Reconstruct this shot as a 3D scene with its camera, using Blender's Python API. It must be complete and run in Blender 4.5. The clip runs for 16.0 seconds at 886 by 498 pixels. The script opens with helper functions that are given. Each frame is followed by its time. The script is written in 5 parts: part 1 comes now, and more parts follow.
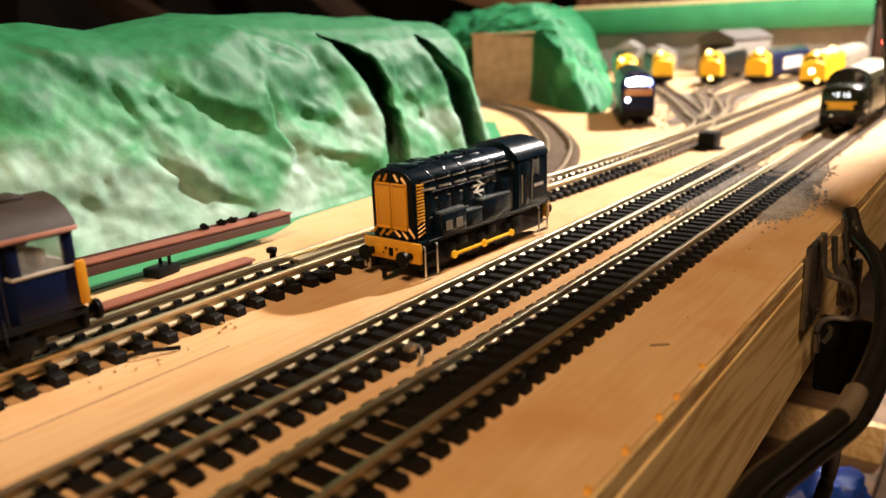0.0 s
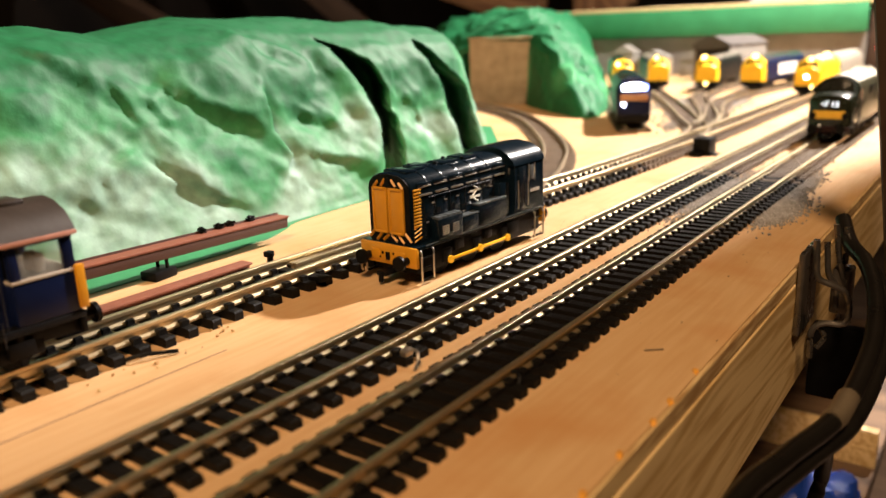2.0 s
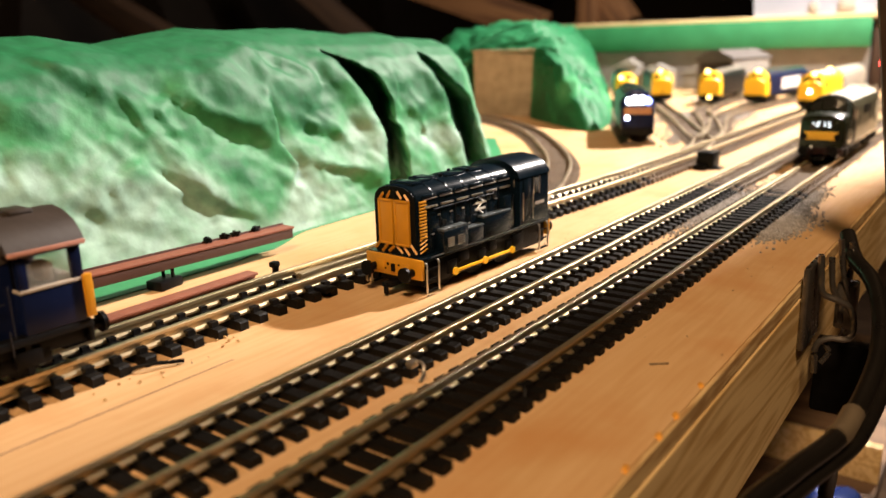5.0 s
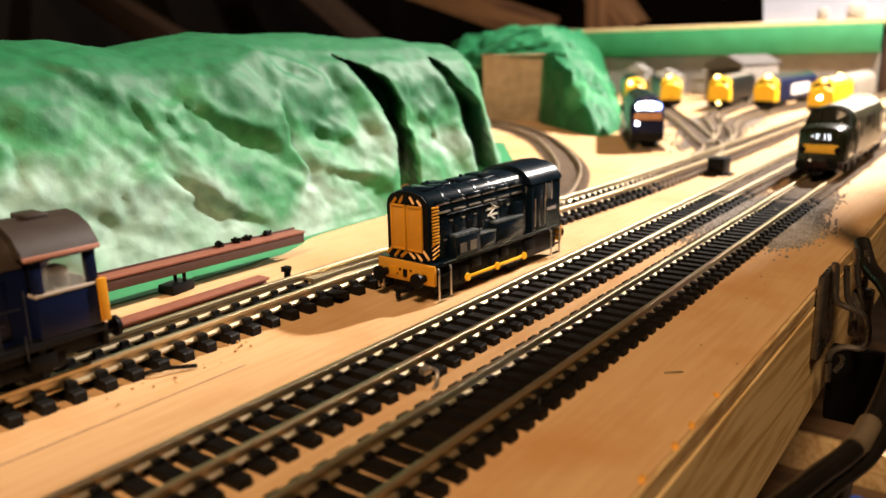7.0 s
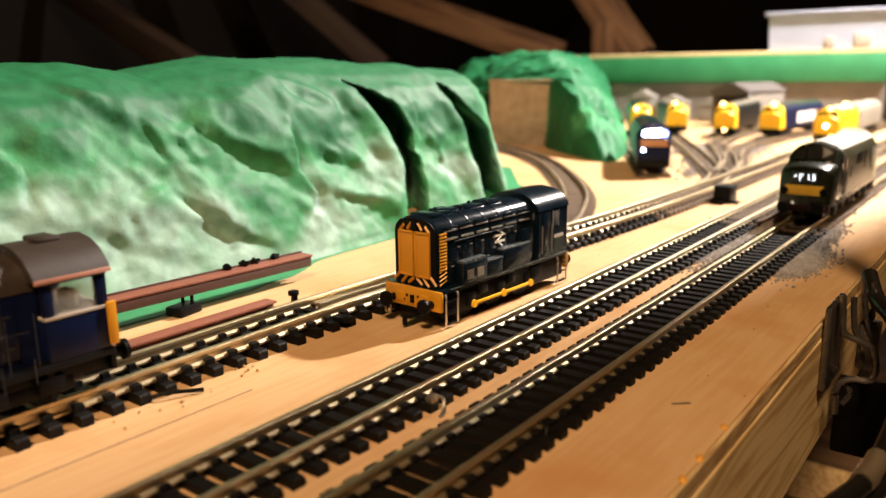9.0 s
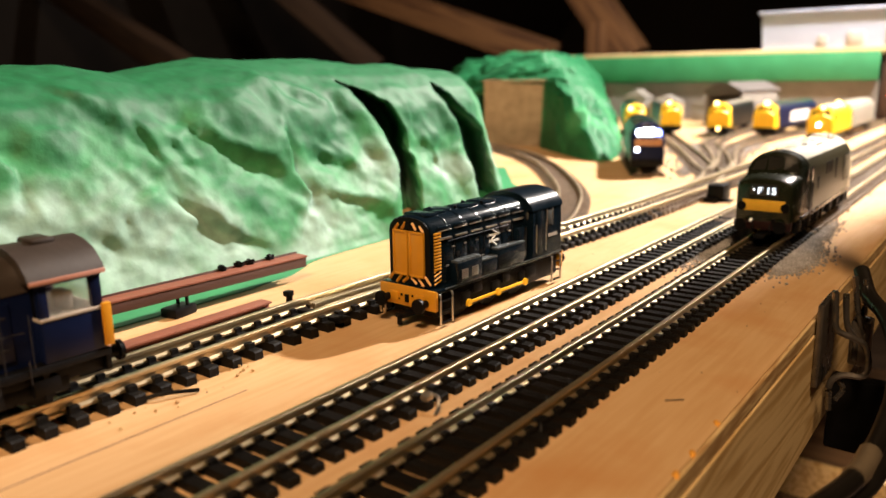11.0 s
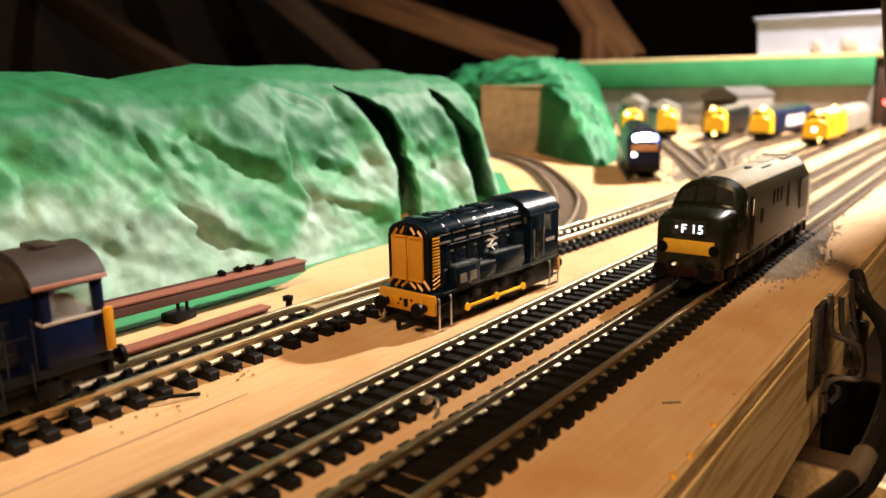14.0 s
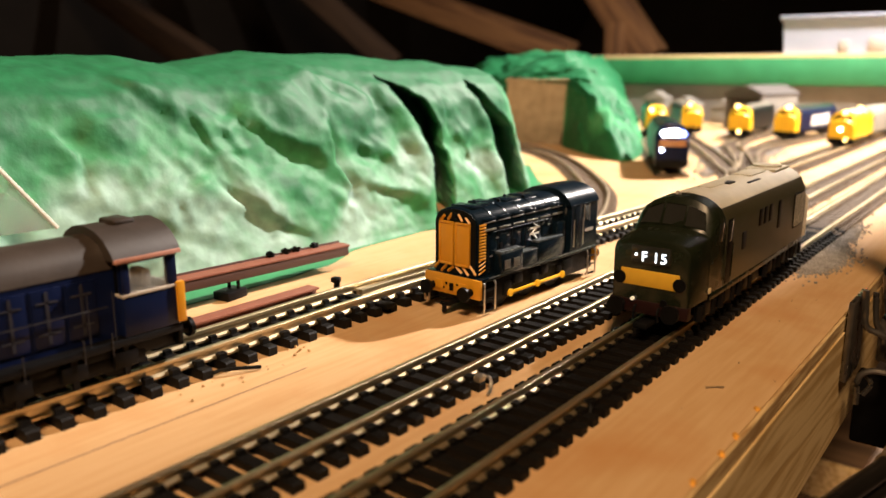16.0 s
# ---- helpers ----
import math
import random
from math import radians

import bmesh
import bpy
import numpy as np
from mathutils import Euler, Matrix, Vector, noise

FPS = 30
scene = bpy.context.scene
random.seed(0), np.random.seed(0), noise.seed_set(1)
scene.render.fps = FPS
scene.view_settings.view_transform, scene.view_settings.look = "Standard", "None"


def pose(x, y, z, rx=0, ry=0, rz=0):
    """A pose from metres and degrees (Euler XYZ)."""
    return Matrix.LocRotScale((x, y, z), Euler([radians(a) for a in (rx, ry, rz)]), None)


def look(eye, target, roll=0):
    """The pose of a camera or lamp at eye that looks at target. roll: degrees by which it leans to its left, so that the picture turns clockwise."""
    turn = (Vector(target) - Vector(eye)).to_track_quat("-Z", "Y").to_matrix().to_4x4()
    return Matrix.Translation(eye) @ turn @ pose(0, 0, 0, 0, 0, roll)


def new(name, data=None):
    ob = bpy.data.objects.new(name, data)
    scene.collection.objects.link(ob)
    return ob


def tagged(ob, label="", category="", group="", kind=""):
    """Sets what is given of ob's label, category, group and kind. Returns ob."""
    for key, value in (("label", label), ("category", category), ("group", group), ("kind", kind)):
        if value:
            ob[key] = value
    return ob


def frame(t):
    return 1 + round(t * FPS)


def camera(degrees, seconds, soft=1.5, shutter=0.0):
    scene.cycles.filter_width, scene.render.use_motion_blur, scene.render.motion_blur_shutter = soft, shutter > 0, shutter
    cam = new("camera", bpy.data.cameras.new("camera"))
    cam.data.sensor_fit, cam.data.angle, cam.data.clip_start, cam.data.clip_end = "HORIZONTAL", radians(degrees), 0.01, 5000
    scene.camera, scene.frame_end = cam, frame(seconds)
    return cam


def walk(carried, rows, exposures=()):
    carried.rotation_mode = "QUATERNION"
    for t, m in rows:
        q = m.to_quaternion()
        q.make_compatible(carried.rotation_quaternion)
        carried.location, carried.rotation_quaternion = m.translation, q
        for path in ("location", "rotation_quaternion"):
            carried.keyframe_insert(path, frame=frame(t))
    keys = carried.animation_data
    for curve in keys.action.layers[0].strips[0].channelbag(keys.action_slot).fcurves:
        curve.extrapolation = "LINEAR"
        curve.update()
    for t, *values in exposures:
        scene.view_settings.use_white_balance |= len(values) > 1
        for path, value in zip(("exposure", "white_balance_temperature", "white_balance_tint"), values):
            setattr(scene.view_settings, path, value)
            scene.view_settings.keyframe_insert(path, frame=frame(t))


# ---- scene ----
cam = camera(59.6, 16.0)
cam.data.dof.use_dof = True
cam.data.dof.focus_distance = 0.175
cam.data.dof.aperture_fstop = 19.0
PATH = [
    (0.0, 0.08684, -0.09443, 0.05416, 74.265, 2.277, 36.054),
    (0.5, 0.08656, -0.09484, 0.05482, 74.206, 1.895, 35.941),
    (1.0, 0.08714, -0.09539, 0.05471, 74.31, 2.1, 36.009),
    (1.5, 0.0872, -0.09472, 0.05467, 74.228, 2.113, 35.913),
    (2.0, 0.08725, -0.09532, 0.05486, 74.467, 1.963, 35.801),
    (2.5, 0.08752, -0.09522, 0.05439, 74.696, 2.203, 35.861),
    (3.0, 0.0873, -0.09545, 0.05491, 74.733, 1.902, 35.781),
    (3.5, 0.08725, -0.09517, 0.05515, 74.587, 1.907, 35.543),
    (4.0, 0.08729, -0.09496, 0.05511, 74.598, 1.985, 35.524),
    (4.5, 0.0872, -0.09582, 0.05517, 75.109, 1.733, 35.794),
    (7.0, 0.08546, -0.09657, 0.05565, 75.568, 1.316, 36.576),
    (7.5, 0.08545, -0.09742, 0.05579, 76.419, 1.226, 36.899),
    (8.0, 0.08537, -0.09701, 0.05583, 76.601, 1.253, 37.072),
    (8.5, 0.0849, -0.09701, 0.05649, 76.47, 1.026, 37.116),
    (9.0, 0.08508, -0.09722, 0.05686, 77.171, 0.658, 37.06),
    (11.5, 0.08586, -0.09762, 0.05662, 77.268, 0.989, 36.617),
    (12.0, 0.08594, -0.09774, 0.05671, 77.442, 0.891, 36.573),
    (12.5, 0.08586, -0.09759, 0.05659, 77.337, 0.994, 36.628),
    (13.0, 0.08609, -0.09779, 0.05659, 77.475, 1.098, 36.698),
    (13.5, 0.08636, -0.09877, 0.05669, 77.922, 0.86, 36.4),
    (14.0, 0.08634, -0.09879, 0.05682, 77.62, 1.024, 36.461),
    (14.5, 0.08635, -0.09862, 0.05673, 77.792, 1.014, 36.549),
    (15.0, 0.0861, -0.0994, 0.05713, 77.754, 0.967, 36.83),
    (15.5, 0.08458, -0.10217, 0.05733, 77.321, 0.134, 37.041),
    (16.0, 0.08359, -0.10844, 0.0567, 77.058, -0.183, 37.671),
]
walk(cam, [(t, pose(x, y, z, rx, ry, rz)) for t, x, y, z, rx, ry, rz in PATH])

# ---- world and lamps ----
world = bpy.data.worlds.new("loft_dark")
scene.world = world
world.use_nodes = True
world.node_tree.nodes["Background"].inputs[0].default_value = (1.0, 0.72, 0.45, 1)
world.node_tree.nodes["Background"].inputs[1].default_value = 0.012


def bulb(name, at, target, watts, size, colour):
    data = bpy.data.lights.new(name, "AREA")
    data.shape, data.size = "DISK", size
    data.energy, data.color = watts, colour
    ob = new(name, data)
    ob.matrix_world = look(at, target)
    return ob


bulb("loft_lamp_far", (0.137, 0.69, 0.53), (-0.08, 0.46, 0), 24.0, 0.035, (1.0, 0.89, 0.81))
bulb("loft_lamp_near", (0.36, -0.60, 1.00), (-0.03, 0.05, 0), 16.8, 0.24, (1.0, 0.655, 0.37))
scene.view_settings.exposure = 0.0


# ---- materials ----
def mat(name, colour, rough=0.5, metal=0.0, vary=0.15, scale=400, bump=0.0, bscale=900, coat=0.0, spec=0.5, second=None, island=0.0, emit=0.0, stretch=None):
    m = bpy.data.materials.new(name)
    m.use_nodes = True
    nt = m.node_tree
    b = nt.nodes["Principled BSDF"]
    b.inputs["Roughness"].default_value = rough
    b.inputs["Metallic"].default_value = metal
    b.inputs["Coat Weight"].default_value = coat
    b.inputs["Specular IOR Level"].default_value = spec
    tc = nt.nodes.new("ShaderNodeTexCoord")
    vec = tc.outputs["Object"]
    if stretch:
        mp = nt.nodes.new("ShaderNodeMapping")
        mp.inputs["Scale"].default_value = stretch
        nt.links.new(vec, mp.inputs["Vector"])
        vec = mp.outputs["Vector"]

    def nz(s, detail=6.0):
        n = nt.nodes.new("ShaderNodeTexNoise")
        n.inputs["Scale"].default_value, n.inputs["Detail"].default_value = s, detail
        nt.links.new(vec, n.inputs["Vector"])
        return n.outputs["Fac"]

    c2 = second or tuple(c * (1 - vary) for c in colour)
    c1 = tuple(min(1, c * (1 + vary)) for c in colour) if not second else colour
    ramp = nt.nodes.new("ShaderNodeValToRGB")
    ramp.color_ramp.elements[0].position, ramp.color_ramp.elements[1].position = 0.32, 0.68
    ramp.color_ramp.elements[0].color, ramp.color_ramp.elements[1].color = (*c2, 1), (*c1, 1)
    mixv = nt.nodes.new("ShaderNodeMath")
    mixv.operation = "MULTIPLY_ADD"
    mixv.inputs[1].default_value = 0.55
    nt.links.new(nz(scale), mixv.inputs[0])
    m2 = nt.nodes.new("ShaderNodeMath")
    m2.operation = "MULTIPLY"
    m2.inputs[1].default_value = 0.45
    nt.links.new(nz(scale * 0.17, 3), m2.inputs[0])
    nt.links.new(m2.outputs[0], mixv.inputs[2])
    nt.links.new(mixv.outputs[0], ramp.inputs[0])
    out = ramp.outputs[0]
    if island:
        geo = nt.nodes.new("ShaderNodeObjectInfo")
        hs = nt.nodes.new("ShaderNodeHueSaturation")
        mr = nt.nodes.new("ShaderNodeMapRange")
        mr.inputs[3].default_value, mr.inputs[4].default_value = 1 - island, 1 + island
        nt.links.new(geo.outputs["Random"], mr.inputs[0])
        nt.links.new(mr.outputs[0], hs.inputs["Value"])
        nt.links.new(out, hs.inputs["Color"])
        out = hs.outputs[0]
    nt.links.new(out, b.inputs["Base Color"])
    rr = nt.nodes.new("ShaderNodeMapRange")
    rr.inputs[3].default_value, rr.inputs[4].default_value = max(0.02, rough - 0.1), min(1, rough + 0.1)
    nt.links.new(mixv.outputs[0], rr.inputs[0])
    nt.links.new(rr.outputs[0], b.inputs["Roughness"])
    if bump:
        bp = nt.nodes.new("ShaderNodeBump")
        bp.inputs["Strength"].default_value, bp.inputs["Distance"].default_value = bump, 0.0006
        nt.links.new(nz(bscale), bp.inputs["Height"])
        nt.links.new(bp.outputs[0], b.inputs["Normal"])
    if emit:
        b.inputs["Emission Color"].default_value = (*colour, 1)
        b.inputs["Emission Strength"].default_value = emit
    return m


def wood(name, light, dark, along=1, grain=60, rings=26, rough=0.55, stains=None, ringmix=0.11):
    """Sawn wood or ply with grain along an axis, and glue or handling stains."""
    m = bpy.data.materials.new(name)
    m.use_nodes = True
    nt = m.node_tree
    b = nt.nodes["Principled BSDF"]
    b.inputs["Specular IOR Level"].default_value = 0.35
    tc = nt.nodes.new("ShaderNodeTexCoord")
    mp = nt.nodes.new("ShaderNodeMapping")
    sc = [1.0, 1.0, 1.0]
    sc[along] = 0.07
    mp.inputs["Scale"].default_value = sc
    nt.links.new(tc.outputs["Object"], mp.inputs["Vector"])
    wv = nt.nodes.new("ShaderNodeTexNoise")
    wv.inputs["Scale"].default_value, wv.inputs["Detail"].default_value = rings, 2
    wv.inputs["Distortion"].default_value = 0.6
    nt.links.new(mp.outputs[0], wv.inputs["Vector"])
    sn = nt.nodes.new("ShaderNodeMath")
    sn.operation = "MULTIPLY"
    sn.inputs[1].default_value = 42.0
    nt.links.new(wv.outputs["Fac"], sn.inputs[0])
    si = nt.nodes.new("ShaderNodeMath")
    si.operation = "SINE"
    nt.links.new(sn.outputs[0], si.inputs[0])
    fine = nt.nodes.new("ShaderNodeTexNoise")
    fine.inputs["Scale"].default_value, fine.inputs["Detail"].default_value = grain * 14, 6
    nt.links.new(mp.outputs[0], fine.inputs["Vector"])
    ad = nt.nodes.new("ShaderNodeMath")
    ad.operation = "MULTIPLY_ADD"
    ad.inputs[1].default_value = ringmix
    nt.links.new(si.outputs[0], ad.inputs[0])
    nt.links.new(fine.outputs["Fac"], ad.inputs[2])
    ramp = nt.nodes.new("ShaderNodeValToRGB")
    ramp.color_ramp.elements[0].position, ramp.color_ramp.elements[1].position = 0.33, 0.62
    ramp.color_ramp.elements[0].color, ramp.color_ramp.elements[1].color = (*dark, 1), (*light, 1)
    nt.links.new(ad.outputs[0], ramp.inputs[0])
    out = ramp.outputs[0]
    if stains:
        st = nt.nodes.new("ShaderNodeTexNoise")
        st.inputs["Scale"].default_value, st.inputs["Detail"].default_value = 38, 7
        nt.links.new(tc.outputs["Object"], st.inputs["Vector"])
        sr = nt.nodes.new("ShaderNodeMapRange")
        sr.inputs[1].default_value, sr.inputs[2].default_value, sr.inputs[4].default_value = 0.5, 0.72, 0.75
        nt.links.new(st.outputs["Fac"], sr.inputs[0])
        mx = nt.nodes.new("ShaderNodeMix")
        mx.data_type = "RGBA"
        nt.links.new(sr.outputs[0], mx.inputs[0])
        nt.links.new(out, mx.inputs[6])
        mx.inputs[7].default_value = (*stains, 1)
        out = mx.outputs[2]
    nt.links.new(out, b.inputs["Base Color"])
    b.inputs["Roughness"].default_value = rough
    bp = nt.nodes.new("ShaderNodeBump")
    bp.inputs["Strength"].default_value, bp.inputs["Distance"].default_value = 0.25, 0.0003
    nt.links.new(ad.outputs[0], bp.inputs["Height"])
    nt.links.new(bp.outputs[0], b.inputs["Normal"])
    return m


def hill_paint(name="green_plaster", pale=(0.21, 0.345, 0.275), wash=0.055):
    """Crumpled plaster cloth: green poster paint brushed thin, with a pale milky wash on the lower folds."""
    m = bpy.data.materials.new(name)
    m.use_nodes = True
    nt = m.node_tree
    b = nt.nodes["Principled BSDF"]
    b.inputs["Roughness"].default_value = 0.62
    b.inputs["Specular IOR Level"].default_value = 0.35
    tc = nt.nodes.new("ShaderNodeTexCoord")

    def nz(s, d=6, dist=0.0):
        n = nt.nodes.new("ShaderNodeTexNoise")
        n.inputs["Scale"].default_value, n.inputs["Detail"].default_value, n.inputs["Distortion"].default_value = s, d, dist
        nt.links.new(tc.outputs["Object"], n.inputs["Vector"])
        return n.outputs["Fac"]

    sep = nt.nodes.new("ShaderNodeSeparateXYZ")
    nt.links.new(tc.outputs["Object"], sep.inputs[0])
    up = nt.nodes.new("ShaderNodeMapRange")
    up.inputs[1].default_value, up.inputs[2].default_value = 0.020, 0.056
    up.inputs[3].default_value, up.inputs[4].default_value = wash, -0.26
    nt.links.new(sep.outputs["Z"], up.inputs[0])
    add = nt.nodes.new("ShaderNodeMath")
    nt.links.new(nz(24, 10, 0.35), add.inputs[0])
    nt.links.new(up.outputs[0], add.inputs[1])
    ramp = nt.nodes.new("ShaderNodeValToRGB")
    e = ramp.color_ramp.elements
    e[0].position, e[0].color = 0.37, (0.008, 0.115, 0.042, 1)
    e[1].position, e[1].color = 0.62, (*pale, 1)
    k = ramp.color_ramp.elements.new(0.48)
    k.color = (0.034, 0.215, 0.082, 1)
    nt.links.new(add.outputs[0], ramp.inputs[0])
    fine = nt.nodes.new("ShaderNodeMix")
    fine.data_type, fine.blend_type = "RGBA", "OVERLAY"
    fine.inputs[0].default_value = 0.5
    nt.links.new(ramp.outputs[0], fine.inputs[6])
    nt.links.new(nz(260, 8), fine.inputs[7])
    nt.links.new(fine.outputs[2], b.inputs["Base Color"])
    bp = nt.nodes.new("ShaderNodeBump")
    bp.inputs["Strength"].default_value, bp.inputs["Distance"].default_value = 0.35, 0.0012
    nt.links.new(nz(150, 9, 0.0), bp.inputs["Height"])
    rd = nt.nodes.new("ShaderNodeTexNoise")
    rd.noise_type = "RIDGED_MULTIFRACTAL"
    rd.inputs["Scale"].default_value, rd.inputs["Detail"].default_value, rd.inputs["Roughness"].default_value = 85, 5, 0.5
    mp = nt.nodes.new("ShaderNodeMapping")
    mp.inputs["Rotation"].default_value, mp.inputs["Scale"].default_value = (radians(37), 0, 0), (1, 0.45, 1.6)
    nt.links.new(tc.outputs["Object"], mp.inputs["Vector"])
    nt.links.new(mp.outputs[0], rd.inputs["Vector"])
    b2 = nt.nodes.new("ShaderNodeBump")
    b2.inputs["Strength"].default_value, b2.inputs["Distance"].default_value = 0.85, 0.0011
    nt.links.new(rd.outputs["Fac"], b2.inputs["Height"])
    nt.links.new(bp.outputs[0], b2.inputs["Normal"])
    nt.links.new(b2.outputs[0], b.inputs["Normal"])
    return m


PLY = wood("birch_ply", (0.57, 0.375, 0.195), (0.52, 0.325, 0.155), grain=50, rings=16, ringmix=0.035, stains=(0.47, 0.24, 0.09))
BATTEN = wood("pine_batten", (0.66, 0.49, 0.25), (0.46, 0.30, 0.12), grain=40, rings=95, ringmix=0.15)
PLYEDGE = wood("rough_ply_edge", (0.60, 0.44, 0.22), (0.34, 0.20, 0.08), grain=120, rings=80, rough=0.8)
RAFTER = wood("roof_timber", (0.22, 0.11, 0.045), (0.10, 0.045, 0.02), along=0, grain=10, rings=9, rough=0.75)
SHELFWOOD = wood("shelf_ply", (0.68, 0.50, 0.28), (0.5, 0.33, 0.16), along=0, grain=30, rings=10)
HILL = hill_paint()
HILLFAR = hill_paint("green_plaster_plain", (0.10, 0.33, 0.16), -0.06)
GREENPAINT = mat("green_paint", (0.030, 0.24, 0.095), 0.6, second=(0.018, 0.165, 0.062), scale=60, bump=0.3, bscale=300)
SLEEPER = mat("black_plastic_sleeper", (0.0045, 0.004, 0.0036), 0.6, spec=0.14, vary=0.3, scale=900, bump=0.25, bscale=2500, island=0.25)
RAIL = mat("nickel_rail", (0.68, 0.57, 0.38), 0.38, 0.92, second=(0.52, 0.42, 0.25), scale=260, stretch=(1, 0.15, 1))
SLEEPERFAR = mat("brown_sleeper", (0.12, 0.088, 0.06), 0.8, vary=0.3, scale=500)
OLDRAIL = mat("tarnished_rail", (0.36, 0.29, 0.20), 0.45, 0.8, vary=0.3, scale=160)
BALLAST = mat("grey_ballast", (0.34, 0.33, 0.32), 0.9, second=(0.17, 0.165, 0.16), scale=900, island=0.3)
BLUE08 = mat("rail_blue_paint", (0.003, 0.008, 0.014), 0.22, vary=0.25, scale=260, spec=0.35, coat=0.06, bump=0.05, bscale=1800)
BLACK = mat("matt_black_plastic", (0.0035, 0.0035, 0.004), 0.45, spec=0.12, vary=0.3, scale=600, bump=0.1)
ROOFGREY = mat("weathered_grey_roof", (0.13, 0.115, 0.09), 0.5, vary=0.2, scale=200, bump=0.08)
YELLOW = mat("warning_yellow", (0.58, 0.26, 0.012), 0.4, vary=0.06, scale=500, coat=0.1)
PANELYEL = mat("panel_yellow", (0.66, 0.38, 0.03), 0.45, vary=0.08, scale=400)
BRIGHTYEL = mat("rod_yellow", (0.86, 0.50, 0.02), 0.35, vary=0.08, scale=600)
WHITE = mat("white_ink", (0.75, 0.75, 0.70), 0.5, vary=0.05)
STEELWIRE = mat("bare_wire", (0.60, 0.56, 0.50), 0.3, 0.9, vary=0.1)
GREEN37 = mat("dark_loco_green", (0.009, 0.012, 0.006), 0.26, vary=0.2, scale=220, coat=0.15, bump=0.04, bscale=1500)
# GREEN37 made lighter and browner: the lamp's sheen along the side is painted in.
BODY37 = mat("sheen_loco_green", (0.042, 0.038, 0.018), 0.34, vary=0.25, scale=180, coat=0.1, bump=0.04, bscale=1500)
ROOF37 = mat("loco_roof_grey", (0.50, 0.47, 0.37), 0.42, vary=0.15, scale=200, bump=0.05)
CREAM = mat("cream_back_cab", (0.62, 0.50, 0.30), 0.5, vary=0.1)
NAVY = mat("navy_paint", (0.004, 0.008, 0.034), 0.3, vary=0.2, scale=260, spec=0.2, coat=0.0, bump=0.04)
BROWNROOF = mat("brown_loco_roof", (0.034, 0.025, 0.020), 0.5, vary=0.2, scale=300, bump=0.08)
RUST = mat("oxide_brown", (0.20, 0.068, 0.040), 0.55, vary=0.15, scale=300, bump=0.1)
# Darker copy of RUST for the girder's shaded sides; also draws the pencil lines.
RUSTDARK = mat("dark_oxide_web", (0.055, 0.022, 0.015), 0.6, vary=0.15, scale=300)
STONE = mat("stone_paper", (0.46, 0.36, 0.25), 0.8, second=(0.22, 0.165, 0.105), scale=130, bump=0.8, bscale=130)
GREYWALL = mat("grey_backscene", (0.20, 0.185, 0.165), 0.8, second=(0.14, 0.13, 0.115), scale=120, bump=0.3, bscale=200)
SHEDGREY = mat("shed_grey", (0.38, 0.34, 0.30), 0.7, vary=0.15, scale=120)
SHEDROOF = mat("weathered_shed_roof", (0.075, 0.066, 0.062), 0.8, vary=0.2, scale=120)
CLIPSTEEL = mat("dull_clip_steel", (0.22, 0.20, 0.18), 0.28, 0.9, vary=0.25, scale=300)
WEATHERGREY = mat("weathered_grey_body", (0.22, 0.20, 0.16), 0.6, vary=0.15, scale=160)
# Darker copy of RAFTER: the dimness deep in the loft is in the colour.
SHADETIMBER = wood("shaded_roof_timber", (0.045, 0.024, 0.012), (0.025, 0.013, 0.007), along=0, grain=10, rings=9, rough=0.8)
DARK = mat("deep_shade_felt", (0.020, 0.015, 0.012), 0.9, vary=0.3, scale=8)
FLOORBOARD = wood("loft_floor", (0.16, 0.10, 0.06), (0.07, 0.045, 0.03), along=0, grain=6, rings=5, rough=0.8)
CABLE = mat("black_cable", (0.008, 0.007, 0.006), 0.3, vary=0.2, scale=200)
PLASTIC = mat("milky_plastic", (0.38, 0.41, 0.52), 0.35, vary=0.08, scale=25)
BLUEPLASTIC = mat("blue_plastic", (0.01, 0.05, 0.35), 0.4, vary=0.2, scale=20)
POSTWOOD = mat("dark_stained_post", (0.045, 0.022, 0.012), 0.6, vary=0.3, scale=60)
TEAL = mat("turquoise_stripe", (0.02, 0.20, 0.20), 0.4)
ORANGE = mat("orange_panel", (0.40, 0.20, 0.10), 0.4)
RED = mat("red_beam", (0.014, 0.004, 0.004), 0.5, spec=0.2)
LAMPWHITE = mat("cold_led", (0.75, 0.85, 1.0), 0.4, emit=14)
LAMPBLUE = mat("blue_led", (0.25, 0.32, 1.0), 0.4, emit=9)
LAMPWARM = mat("warm_led", (1.0, 0.66, 0.22), 0.4, emit=9)
LAMPRED = mat("red_led", (1.0, 0.06, 0.05), 0.4, emit=14)
DIGIT = mat("headcode_glow", (0.80, 0.90, 1.0), 0.4, emit=3.2)
LENS = mat("dim_marker_lens", (0.85, 0.75, 0.55), 0.2, emit=0.6)


def glass_mat(name, tint, rough=0.05):
    m = bpy.data.materials.new(name)
    m.use_nodes = True
    b = m.node_tree.nodes["Principled BSDF"]
    b.inputs["Base Color"].default_value = (*tint, 1)
    b.inputs["Roughness"].default_value = rough
    b.inputs["Transmission Weight"].default_value = 0.9
    b.inputs["IOR"].default_value = 1.3
    return m


GLASS = glass_mat("clear_glazing", (0.9, 0.92, 0.9))
SMOKED = mat("dark_glazing", (0.02, 0.02, 0.018), 0.1, vary=0.1, spec=0.6)
HAZE = glass_mat("clear_box_plastic", (0.96, 0.96, 0.96), 0.12)


